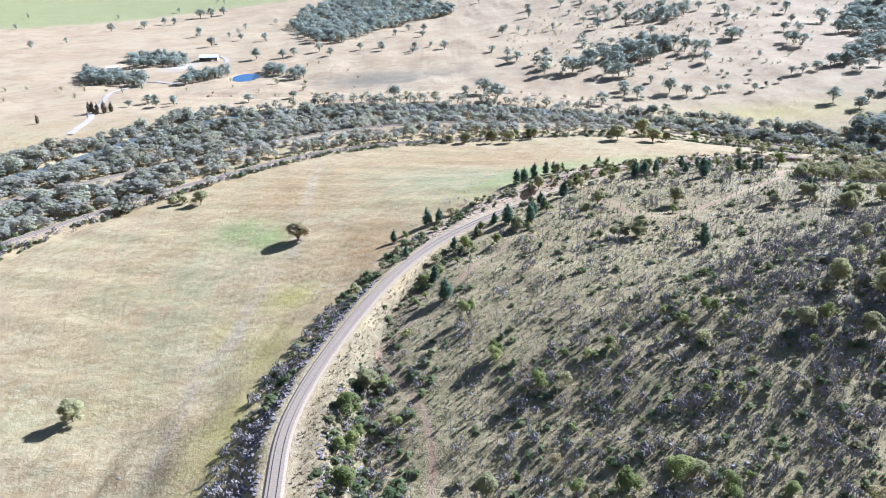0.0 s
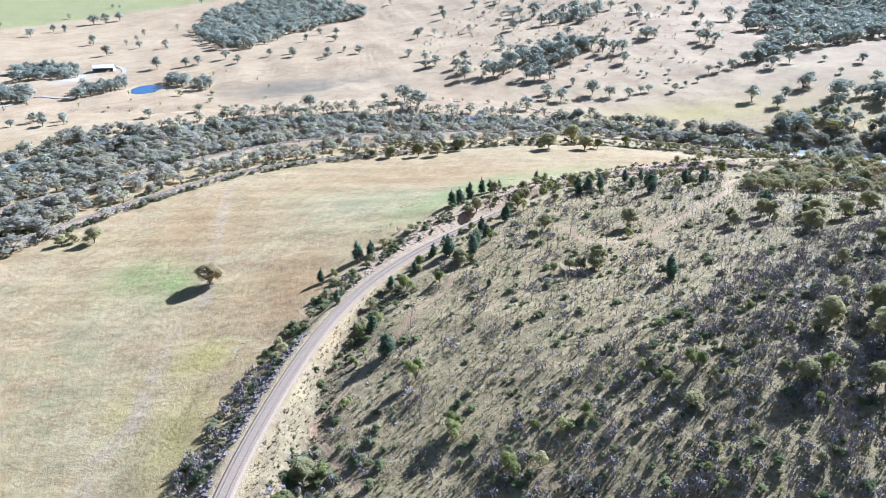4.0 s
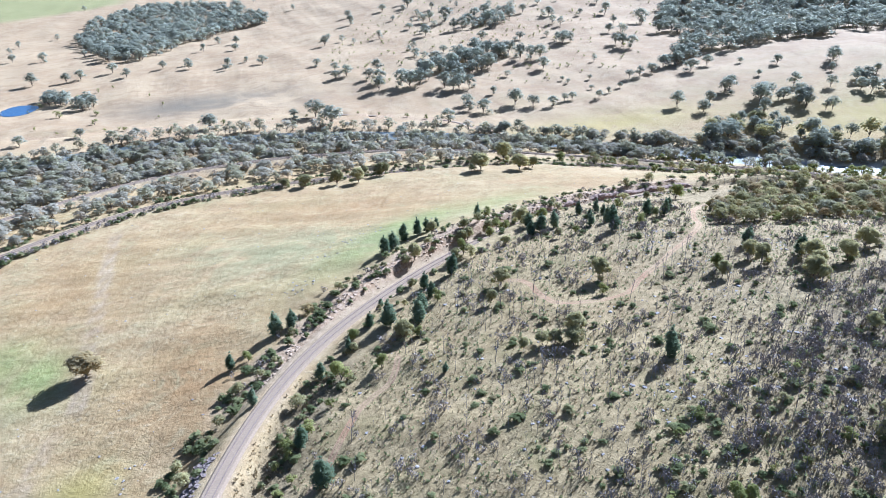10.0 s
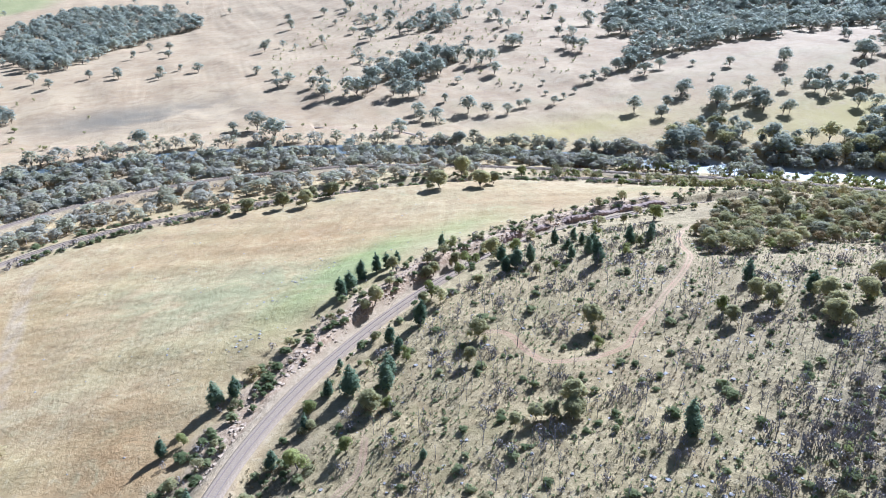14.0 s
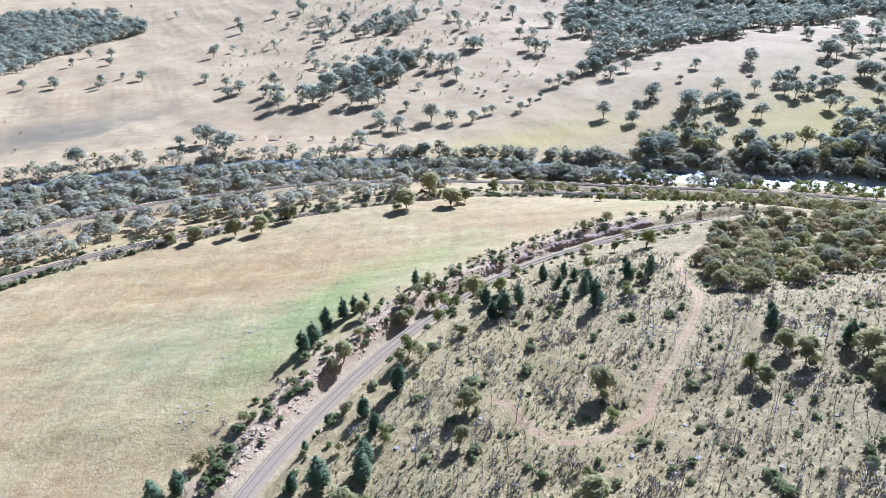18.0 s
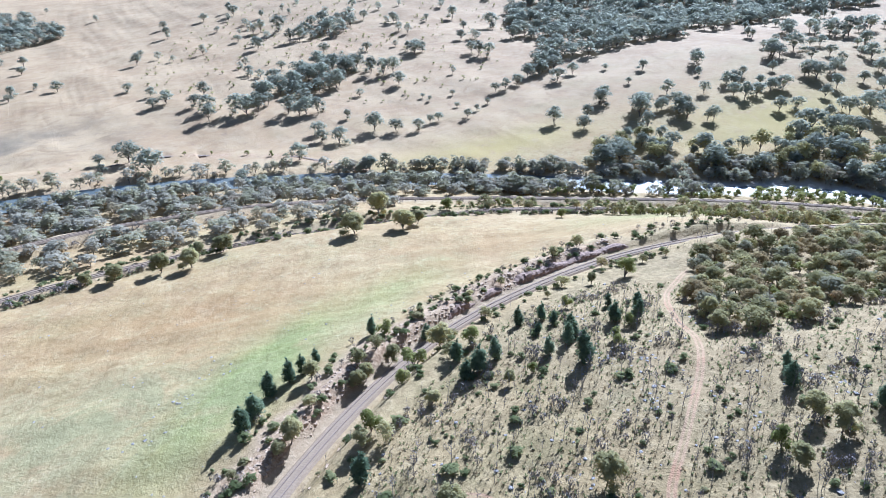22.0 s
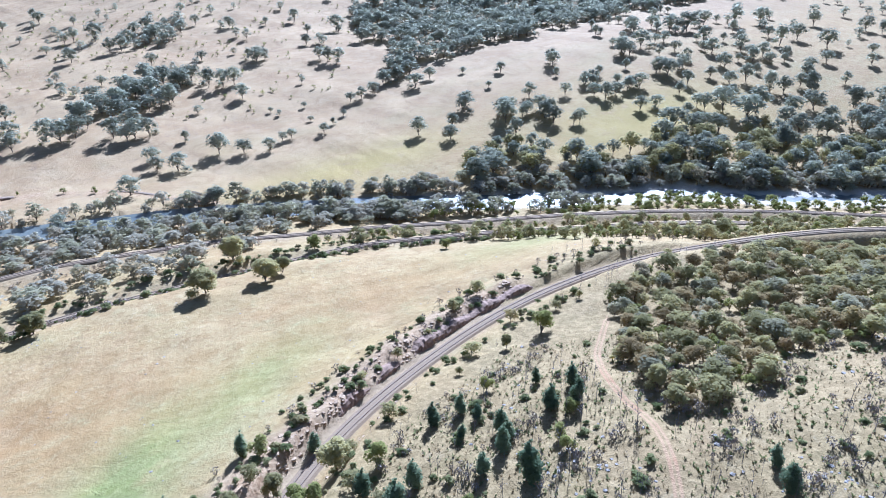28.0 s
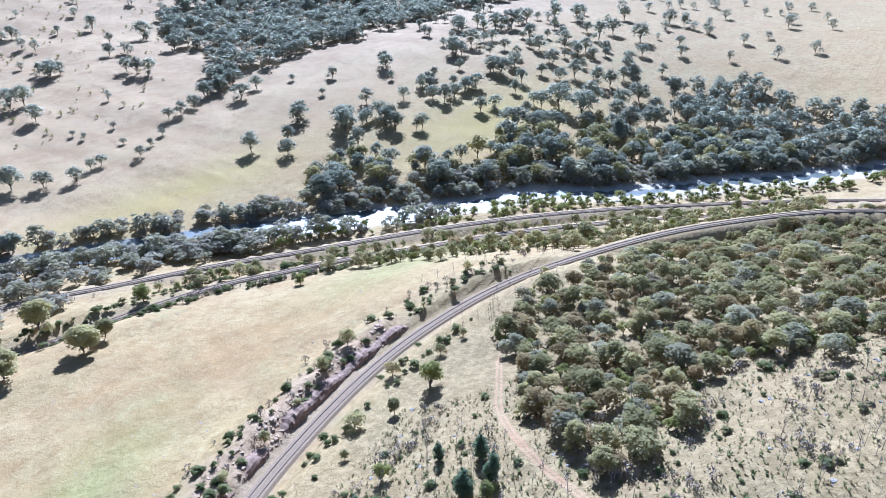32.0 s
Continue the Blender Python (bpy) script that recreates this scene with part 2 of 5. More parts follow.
def ground_material():
    k = Nodes("dry_pasture", 0.95, 0.1)
    broad, mid, fine, grain = k.noise(0.018, 5, 0.55, warp=0.6), k.noise(0.09, 5, 0.65), k.noise(0.55, 4, 0.7), k.noise(2.6, 3, 0.7)
    straw = k.mix(k.step(broad, 0.35, 0.65), (0.364, 0.276, 0.136), (0.333, 0.234, 0.105))
    straw = k.mix(k.step(mid, 0.48, 0.75), straw, (0.279, 0.192, 0.085))
    straw = k.mix(k.calc("MULTIPLY", k.step(fine, 0.48, 0.75), 0.55), straw, (0.434, 0.361, 0.216))
    straw = k.mix(k.calc("MULTIPLY", k.step(k.noise(0.055, 8, 0.72, warp=0.8), 0.50, 0.62), 0.55), straw, (0.275, 0.178, 0.075))
    straw = k.mix(k.calc("MULTIPLY", k.step(k.noise(0.042, 8, 0.74, warp=1.1), 0.52, 0.66), 0.5), straw, (0.289, 0.258, 0.129))
    hills = k.mix(k.step(broad, 0.38, 0.62), (0.393, 0.286, 0.153), (0.323, 0.221, 0.114))
    straw = k.mix(k.calc("MULTIPLY", k.step(k.noise(0.032, 6, 0.68, warp=1.2), 0.47, 0.66), 0.6), straw, (0.323, 0.218, 0.110))
    patch, fleck = k.noise(0.27, 6, 0.75), k.noise(0.16, 8, 0.82)
    straw = k.mix(k.calc("MULTIPLY", k.step(patch, 0.46, 0.64), 0.8), straw, (0.258, 0.174, 0.079))
    straw = k.mix(k.calc("MULTIPLY", k.step(fleck, 0.56, 0.72), 0.5), straw, (0.439, 0.367, 0.229))
    hills = k.mix(k.calc("MULTIPLY", k.step(fleck, 0.50, 0.66), 0.75), hills, (0.264, 0.187, 0.118))
    hills = k.mix(k.calc("MULTIPLY", k.step(patch, 0.55, 0.75), 0.4), hills, (0.240, 0.211, 0.115))
    hills = k.mix(k.step(mid, 0.4, 0.75), hills, (0.390, 0.291, 0.164))
    straw = k.mix(k.mask("hills"), straw, k.mix(k.calc("MULTIPLY", k.step(k.noise(0.045, 7, 0.74, warp=0.8), 0.48, 0.66), 0.75), hills, (0.275, 0.186, 0.097)))
    green = k.mix(k.step(fine, 0.4, 0.7), (0.182, 0.196, 0.060), (0.262, 0.266, 0.098))
    base = k.mix(k.calc("MULTIPLY", k.calc("MINIMUM", k.calc("MULTIPLY", k.mask("green"), 1.25), 1.0), k.step(mid, 0.12, 0.48)), straw, green)
    base = k.mix(k.calc("MULTIPLY", k.mask("tawny"), k.step(k.noise(0.12, 7, 0.75, warp=0.7), 0.32, 0.56)), base, (0.265, 0.159, 0.064))
    base = k.mix(k.calc("MULTIPLY", k.mask("olive"), k.step(k.noise(0.07, 6, 0.7, warp=0.9), 0.36, 0.58)), base, (0.236, 0.218, 0.101))
    base = k.mix(k.calc("MULTIPLY", k.mask("yellow"), k.step(mid, 0.22, 0.52)), base, (0.335, 0.262, 0.078))
    scrub = k.mix(k.step(fine, 0.36, 0.66), (0.228, 0.171, 0.080), (0.374, 0.285, 0.140))
    scrub = k.mix(k.calc("MULTIPLY", k.step(mid, 0.47, 0.72), 0.7), scrub, (0.181, 0.150, 0.060))
    scrub = k.mix(k.calc("MULTIPLY", k.step(k.noise(0.06, 5, 0.7, warp=1.0), 0.52, 0.68), 0.5), scrub, (0.226, 0.155, 0.075))
    scrub = k.mix(k.calc("MULTIPLY", k.step(fleck, 0.54, 0.68), 0.6), scrub, (0.371, 0.298, 0.172))
    stony = k.mix(k.step(fine, 0.36, 0.66), (0.127, 0.099, 0.054), (0.243, 0.186, 0.100))
    stony = k.mix(k.calc("MULTIPLY", k.step(fleck, 0.54, 0.68), 0.5), stony, (0.275, 0.232, 0.155))
    scrub = k.mix(k.mask("stony"), scrub, stony)
    base = k.mix(k.mask("scrub"), base, scrub)
    # darker oval patch on the valley floor, broken up by broad noise
    base = k.mix(k.calc("MULTIPLY", k.mask("dark_patch"), k.step(broad, 0.3, 0.6)), base, (0.145, 0.124, 0.086))
    dirt = k.mix(k.step(fine, 0.35, 0.7), (0.294, 0.218, 0.129), (0.376, 0.286, 0.177))
    base = k.mix(k.mask("bare"), base, dirt)
    lane = k.calc("ABSOLUTE", k.mask("lane"), 0.0)
    rut = k.calc("SUBTRACT", 1.0, k.step(k.calc("ABSOLUTE", k.calc("SUBTRACT", lane, 0.50), 0.0), 0.10, 0.40))
    worn = k.calc("ADD", k.calc("MULTIPLY", rut, 0.8), k.calc("MULTIPLY", k.calc("SUBTRACT", 1.0, k.step(lane, 0.3, 1.0)), k.calc("MULTIPLY", k.step(mid, 0.3, 0.7), 0.45)))
    base = k.mix(k.calc("MINIMUM", worn, 0.9), base, k.mix(k.calc("MULTIPLY", k.step(mid, 0.46, 0.68), 0.8), (0.352, 0.236, 0.136), (0.315, 0.172, 0.098)))
    rock = k.mix(k.step(k.noise(0.8, 6, 0.75), 0.4, 0.62), (0.255, 0.164, 0.091), (0.439, 0.315, 0.190))
    base = k.mix(k.mask("rock"), base, rock)
    sand = k.mix(k.step(fine, 0.35, 0.7), (0.432, 0.382, 0.293), (0.528, 0.474, 0.379))
    base = k.mix(k.mask("sand"), base, sand)
    tuft = k.mix(k.calc("MULTIPLY", k.step(grain, 0.5, 0.75), 0.45), base, (0.160, 0.129, 0.068))
    k.colour(tuft)
    k.bump(k.calc("ADD", fine, k.calc("MULTIPLY", grain, 0.5)), 0.7, 0.5)
    return k.mat


def leaf_material(name, dark, light, dry, sheen=0.01):
    """Foliage whose tone changes from tree to tree and from leaf to leaf."""
    k = Nodes(name, 0.95, sheen)
    joined = k.calc("SUBTRACT", k.mask("tone"), 1.0)
    tone = k.calc("MAXIMUM", joined, k.calc("MULTIPLY", k.chance(), k.calc("LESS_THAN", k.mask("tone"), 0.5)))
    colour = k.mix(k.step(tone, 0.0, 0.95), dark, light)
    colour = k.mix(k.calc("MULTIPLY", k.step(joined, 0.88, 0.99), 0.8), colour, dry)
    colour = k.mix(k.calc("MULTIPLY", k.island(), 0.35), colour, k.mix(0.35, colour, light))
    k.colour(colour)
    thin = k.add("ShaderNodeBsdfTranslucent")
    k.put(thin.inputs["Color"], k.mix(0.45, colour, light))
    both = k.add("ShaderNodeMixShader")
    both.inputs[0].default_value = 0.6
    k.put(both.inputs[1], k.bsdf.outputs[0]), k.put(both.inputs[2], thin.outputs[0])
    k.put(k.tree.nodes["Material Output"].inputs["Surface"], both.outputs[0])
    return k.mat


def plain(name, a, b, scale, rough=0.9, spec=0.2, depth=0.0, metal=0.0):
    k = Nodes(name, rough, spec)
    n = k.noise(scale, 5, 0.65)
    k.colour(k.mix(k.calc("MULTIPLY", k.chance(), 0.35), k.mix(k.step(n, 0.35, 0.68), a, b), b))
    k.bsdf.inputs["Metallic"].default_value = metal
    if depth:
        k.bump(n, 0.6, depth)
    return k.mat


GROUND = ground_material()
EUCALYPT = leaf_material("eucalypt_leaf", (0.270, 0.255, 0.128), (0.520, 0.472, 0.238), (0.36, 0.25, 0.12))
GREY_GUM = leaf_material("grey_gum_leaf", (0.325, 0.300, 0.225), (0.500, 0.465, 0.360), (0.37, 0.30, 0.21))
# far gums: distance haze is painted into this paler, bluer leaf colour
HAZY_GUM = leaf_material("hazy_gum_leaf", (0.255, 0.264, 0.206), (0.445, 0.452, 0.350), (0.34, 0.32, 0.22))
OLIVE_GUM = leaf_material("olive_grey_gum_leaf", (0.300, 0.285, 0.190), (0.485, 0.460, 0.315), (0.37, 0.30, 0.19))
PINE = leaf_material("cypress_leaf", (0.125, 0.168, 0.100), (0.245, 0.292, 0.175), (0.23, 0.24, 0.14))
WATTLE = leaf_material("wattle_leaf", (0.190, 0.205, 0.070), (0.360, 0.360, 0.130), (0.36, 0.29, 0.12))
POPLAR = leaf_material("bare_poplar", (0.23, 0.17, 0.11), (0.33, 0.26, 0.17), (0.36, 0.28, 0.18))
SHRUB = leaf_material("shrub_leaf", (0.140, 0.165, 0.070), (0.285, 0.290, 0.135), (0.33, 0.26, 0.14))
BROWN_GUM = leaf_material("brown_gum_leaf", (0.285, 0.225, 0.118), (0.465, 0.378, 0.198), (0.34, 0.24, 0.13))
STRAW = leaf_material("dry_grass", (0.285, 0.225, 0.120), (0.415, 0.335, 0.195), (0.44, 0.37, 0.23), 0.1)
GREY_TWIG = plain("grey_twigs", (0.205, 0.172, 0.145), (0.335, 0.290, 0.250), 3.0, 0.95, 0.03)
BARK = plain("bark", (0.10, 0.075, 0.055), (0.25, 0.21, 0.17), 2.5, depth=0.03)
DEAD_WOOD = plain("charred_wood", (0.085, 0.074, 0.073), (0.285, 0.255, 0.248), 1.3, depth=0.02)
STONE = plain("granite", (0.15, 0.135, 0.12), (0.34, 0.312, 0.282), 1.7, depth=0.05)
DARK_STONE = plain("embankment_rock", (0.085, 0.066, 0.056), (0.27, 0.215, 0.18), 1.2, depth=0.05)
RED_STONE = plain("broken_tan_rock", (0.235, 0.160, 0.098), (0.460, 0.345, 0.225), 1.4, depth=0.05)
BALLAST = plain("ballast", (0.205, 0.150, 0.098), (0.298, 0.228, 0.152), 3.2, 0.95, 0.03, depth=0.03)
SLEEPER = plain("weathered_sleeper", (0.185, 0.138, 0.095), (0.272, 0.212, 0.148), 4.0, 0.95, 0.03, depth=0.03)
RAIL_SIDE = plain("rusty_rail", (0.14, 0.095, 0.075), (0.22, 0.16, 0.125), 6.0, 0.8)
RAIL_TOP = plain("worn_rail_top", (0.165, 0.130, 0.108), (0.225, 0.188, 0.160), 5.0, 0.7, 0.2, metal=0.15)


def water_material():
    k = Nodes("river_water", 0.33, 0.35)
    k.colour(k.mix(k.step(k.noise(0.05), 0.4, 0.6), (0.07, 0.085, 0.085), (0.13, 0.14, 0.125)))
    k.bump(k.noise(1.6, 5, 0.7), 0.35, 0.25)
    return k.mat


WATER = water_material()


# ---- building helpers ----
def mesh_from(name, verts, faces, material, tone=None, shade=False):
    """A mesh from arrays: faces is n x 3 or n x 4 vertex numbers."""
    verts, faces = np.asarray(verts, np.float32), np.asarray(faces, np.int32)
    loops = faces.shape[1]
    me = bpy.data.meshes.new(name)
    me.vertices.add(len(verts)), me.loops.add(faces.size), me.polygons.add(len(faces))
    me.vertices.foreach_set("co", verts.ravel())
    me.loops.foreach_set("vertex_index", faces.ravel())
    me.polygons.foreach_set("loop_start", np.arange(len(faces), dtype=np.int32) * loops)
    me.update(calc_edges=True)
    me.polygons.foreach_set("use_smooth", np.full(len(faces), shade, bool))
    if tone is not None:
        me.attributes.new("tone", "FLOAT", "POINT").data.foreach_set("value", np.asarray(tone, np.float32) + 1)
    for m in material if isinstance(material, (list, tuple)) else [material]:
        me.materials.append(m)
    return me


def part(name, me, parent, label="", m=None):
    ob = new(name, me)
    ob.parent = parent
    if m is not None:
        ob.matrix_basis = m
    return tagged(ob, label)


def tube(points, radii, sides=5):
    """Vertices and quads of a tapered limb."""
    p = np.array(points, float)
    r = np.array(radii, float)
    run = np.gradient(p, axis=0)
    run /= np.linalg.norm(run, axis=1)[:, None] + 1e-9
    side = np.cross(run, (0.31, 0.95, 0.05))
    side /= np.linalg.norm(side, axis=1)[:, None] + 1e-9
    up = np.cross(run, side)
    a = np.arange(sides) * 2 * np.pi / sides
    v = (p[:, None] + r[:, None, None] * (np.cos(a)[None, :, None] * side[:, None] + np.sin(a)[None, :, None] * up[:, None])).reshape(-1, 3)
    i, j = np.meshgrid(np.arange(len(p) - 1), np.arange(sides), indexing="ij")
    k = (j + 1) % sides
    f = np.stack([i * sides + j, i * sides + k, (i + 1) * sides + k, (i + 1) * sides + j], -1).reshape(-1, 4)
    return v, f


def limbs_from(trunk, sides, runs):
    """A trunk with limbs that all grow out of its top ring, as one connected mesh."""
    v, f = [trunk[0]], [trunk[1]]
    n, ring = len(trunk[0]), len(trunk[0]) - sides
    for points, radii in runs:
        a, b = tube(points, radii, sides)
        b = np.where(b < sides, b + ring, b - sides + n)
        v.append(a[sides:]), f.append(b)
        n += len(a) - sides
    return np.vstack(v), np.vstack(f)


def merged(pieces):
    v, f, n = [], [], 0
    for a, b in pieces:
        v.append(a), f.append(b + n)
        n += len(a)
    return np.vstack(v), np.vstack(f)


def halves(v, f):
    """Quads cut into triangles."""
    return v, np.vstack([f[:, [0, 1, 2]], f[:, [0, 2, 3]]])


GOLD = (1 + 5**0.5) / 2
ICO = np.array([(-1, GOLD, 0), (1, GOLD, 0), (-1, -GOLD, 0), (1, -GOLD, 0), (0, -1, GOLD), (0, 1, GOLD), (0, -1, -GOLD), (0, 1, -GOLD), (GOLD, 0, -1), (GOLD, 0, 1), (-GOLD, 0, -1), (-GOLD, 0, 1)]) / 1.902
ICO_FACES = np.array([(a, b, c) for a, b, c in itertools.combinations(range(12), 3) if max(np.linalg.norm(ICO[a] - ICO[b]), np.linalg.norm(ICO[b] - ICO[c]), np.linalg.norm(ICO[a] - ICO[c])) < 1.1])
for n, (a, b, c) in enumerate(ICO_FACES):
    if np.dot(np.cross(ICO[b] - ICO[a], ICO[c] - ICO[a]), ICO[a]) < 0:
        ICO_FACES[n] = (a, c, b)


def leaves(rng, centres, radii, count, size, flat=0.8, core=0.5):
    """Many small leaf sprays round rough, dense inner clumps of foliage."""
    centres, radii = np.array(centres, float), np.array(radii, float)
    weight = radii**2
    pick = rng.choice(len(centres), count, p=weight / weight.sum())
    way = rng.normal(size=(count, 3))
    way /= np.linalg.norm(way, axis=1)[:, None]
    way[:, 2] = np.where(way[:, 2] < -0.55, -way[:, 2], way[:, 2])
    out = radii[pick] * rng.uniform(0.72, 1.08, count)
    at = centres[pick] + way * out[:, None] * (1, 1, flat)
    face = way * 0.5 + (0, 0, 0.85) + rng.normal(size=(count, 3)) * 0.24
    face /= np.linalg.norm(face, axis=1)[:, None] + 1e-9
    a = np.cross(face, rng.normal(size=(count, 3)))
    a /= np.linalg.norm(a, axis=1)[:, None] + 1e-9
    b = np.cross(face, a)
    s = size * rng.uniform(0.65, 1.45, count)[:, None]
    a, b = a * s, b * s * rng.uniform(0.7, 1.1, count)[:, None]
    v = np.stack([at - a - b * 0.6, at + a * 0.9 - b * 0.5, at + b], 1).reshape(-1, 3)
    pieces = [(v, np.arange(count * 3).reshape(-1, 3))]
    for c, r in zip(centres, radii):
        if core:
            pieces.append((c + ICO * r * core * (1, 1, flat) * rng.uniform(0.8, 1.2, (12, 1)), ICO_FACES))
    return merged(pieces)


def eucalypt_shape(rng, count, size, spread=0.36, sides=5):
    """Trunk and crown of a spreading gum of height 1: a lumpy dome of leafy clumps on forked limbs."""
    lean = rng.uniform(-0.05, 0.05, 2)
    fork = rng.uniform(0.08, 0.16)
    base = np.array([0, 0, -0.04])
    top = np.array([lean[0], lean[1], fork])
    trunk = tube([base, (base + top) / 2 + (0.01, 0, 0), top], [0.030, 0.024, 0.021], sides)
    runs, centres, radii = [], [], []
    clumps = (6, 9, 16)[sides - 3]
    for i in range(clumps):
        a = i * 2.4 + rng.uniform(-0.5, 0.5)
        q = math.sqrt((i + 0.4) / clumps) * rng.uniform(0.85, 1.1)
        rise = 0.19 + 0.63 * math.sqrt(max(0.0, 1.05 - q * q)) + rng.uniform(-0.07, 0.05)
        tip = np.array([lean[0] + math.cos(a) * q * spread, lean[1] + math.sin(a) * q * spread, rise])
        if sides == 3 or i % 2 == 0:
            runs.append(([top, top * 0.5 + tip * 0.5 + (0, 0, 0.03), tip], [0.015, 0.009, 0.004]) if sides > 3 else ([top, tip], [0.015, 0.004]))
        centres.append(tip), radii.append(rng.uniform(0.16, 0.24) if sides < 5 else rng.uniform(0.12, 0.20))
    centres.append((lean[0], lean[1], 0.44)), radii.append(spread * 0.9)
    return limbs_from(trunk, sides, runs), leaves(rng, centres, radii, count, size, 0.8, (0, 0.42, 0.72)[sides - 3])


def pine_shape(rng, count, size, girth=0.2):
    """Trunk and crown of a dense cypress pine of height 1."""
    trunk = tube([(0, 0, -0.04), (0.005, 0, 0.5), (0, 0, 0.95)], [0.022, 0.015, 0.004], 5)
    centres, radii = [], []
    for z in np.linspace(0.15, 0.93, 8):
        wide = girth * (1.0 - ((z - 0.25) / 0.75) ** 1.6 * 0.86 if z > 0.25 else 0.8 + z * 0.8)
        for i in range(3 if z < 0.8 else 1):
            a = rng.uniform(0, 6.283)
            centres.append((math.cos(a) * wide * 0.45, math.sin(a) * wide * 0.45, z)), radii.append(wide * rng.uniform(0.55, 0.78))
    return trunk, leaves(rng, centres, radii, count, size, 1.2, 0.66)


def bush_shape(rng, count, size):
    """A round low tree or bush of height 1."""
    trunk = tube([(0, 0, -0.06), (0, 0, 0.05)], [0.04, 0.032], 5)
    runs, centres, radii = [], [], []
    for i in range(rng.randint(5, 8)):
        a, reach = rng.uniform(0, 6.283), rng.uniform(0.1, 0.40)
        tip = np.array([math.cos(a) * reach, math.sin(a) * reach, rng.uniform(0.28, 0.76)])
        runs.append(([(0, 0, 0.05), tip * (0.5, 0.5, 0.6), tip], [0.022, 0.012, 0.004]))
        centres.append(tip), radii.append(rng.uniform(0.19, 0.28))
    return limbs_from(trunk, 5, runs), leaves(rng, centres, radii, count, size, 0.85, 0.5 if count > 100 else 0)


def dead_shape(rng, limbs):
    """A burnt, leafless tree of height 1: a thin bent stem, bare limbs and sprays of fine twigs."""
    bend = rng.uniform(-0.08, 0.08, 2)
    stem = np.array([(0, 0, -0.05), (bend[0] * 0.3, bend[1] * 0.3, 0.35), (bend[0], bend[1], 0.7), (bend[0] * 1.5, bend[1] * 1.2, 1.0)])
    pieces = [halves(*tube(stem, [0.0095, 0.008, 0.005, 0.002], 4))]
    twigs = []
    for i in range(limbs):
        s = rng.uniform(0.3, 0.9)
        at = np.array([np.interp(s, (0, 0.35, 0.7, 1), stem[:, c]) for c in range(3)])
        at[2] = s
        a, reach = rng.uniform(0, 6.283), rng.uniform(0.10, 0.30) * (1.15 - s)
        tip = at + (math.cos(a) * reach, math.sin(a) * reach, reach * rng.uniform(0.7, 1.6))
        pieces.append(halves(*tube([at, (at + tip) / 2 + (0, 0, -0.01), tip], [0.007, 0.005, 0.002], 3)))
        for _ in range(5):
            root = at + (tip - at) * rng.uniform(0.3, 1.0)
            end = root + rng.normal(size=3) * (0.045, 0.045, 0.03) + (0, 0, 0.09)
            side = np.cross(end - root, rng.normal(size=3))
            side *= 0.0045 / (np.linalg.norm(side) + 1e-9)
            twigs += [root - side, root + side, end]
    return merged(pieces + [(np.array(twigs), np.arange(len(twigs)).reshape(-1, 3))])


SHAPES = {}


def shapes(kind, fine):
    """Six variants of a kind of plant, as arrays; fine ones stand near the path."""
    if (kind, fine) not in SHAPES:
        made = []
        for n in range(6):
            rng = np.random.RandomState(100 * n + len(kind) * 7 + fine)
            if kind in ("eucalypt", "blue_gum", "grey_gum", "brown_gum", "olive_gum"):
                made.append(eucalypt_shape(rng, (190, 480, 1500)[fine], (0.078, 0.050, 0.034)[fine], rng.uniform(0.30, 0.42), 3 + fine))
            elif kind in ("pine", "poplar"):
                made.append(pine_shape(rng, (90, 300, 1100)[fine], (0.06, 0.042, 0.026)[fine], rng.uniform(0.19, 0.28)))
            else:
                made.append(bush_shape(rng, (90, 240, 900)[fine], (0.10, 0.066, 0.042)[fine]))
        SHAPES[kind, fine] = made
    return SHAPES[kind, fine]


LEAF = {"eucalypt": EUCALYPT, "pine": PINE, "wattle": WATTLE, "poplar": POPLAR, "blue_gum": HAZY_GUM, "grey_gum": GREY_GUM, "brown_gum": BROWN_GUM, "olive_gum": OLIVE_GUM}
MESHES = {}


def plant(kind, x, y, tall, rng, label, category, name, group="", wide=1.0, fine=2):
    """One tree as a thing: an Empty at its base with trunk and crown."""
    n = rng.randint(6)
    if (kind, n, fine) not in MESHES:
        trunk, crown = shapes(kind, fine)[n]
        MESHES[kind, n, fine] = (mesh_from("trunk", *trunk, BARK, shade=True), mesh_from("crown", *crown, LEAF[kind]))
    thing = new(name)
    s = tall * wide
    thing.matrix_basis = Matrix.Translation((x, y, float(height(x, y)))) @ Matrix.Rotation(rng.uniform(0, 6.28), 4, "Z") @ Matrix.Diagonal((s, s, tall, 1))
    part("trunk", MESHES[kind, n, fine][0], thing), part("crown", MESHES[kind, n, fine][1], thing)
    return tagged(thing, label, category, group)


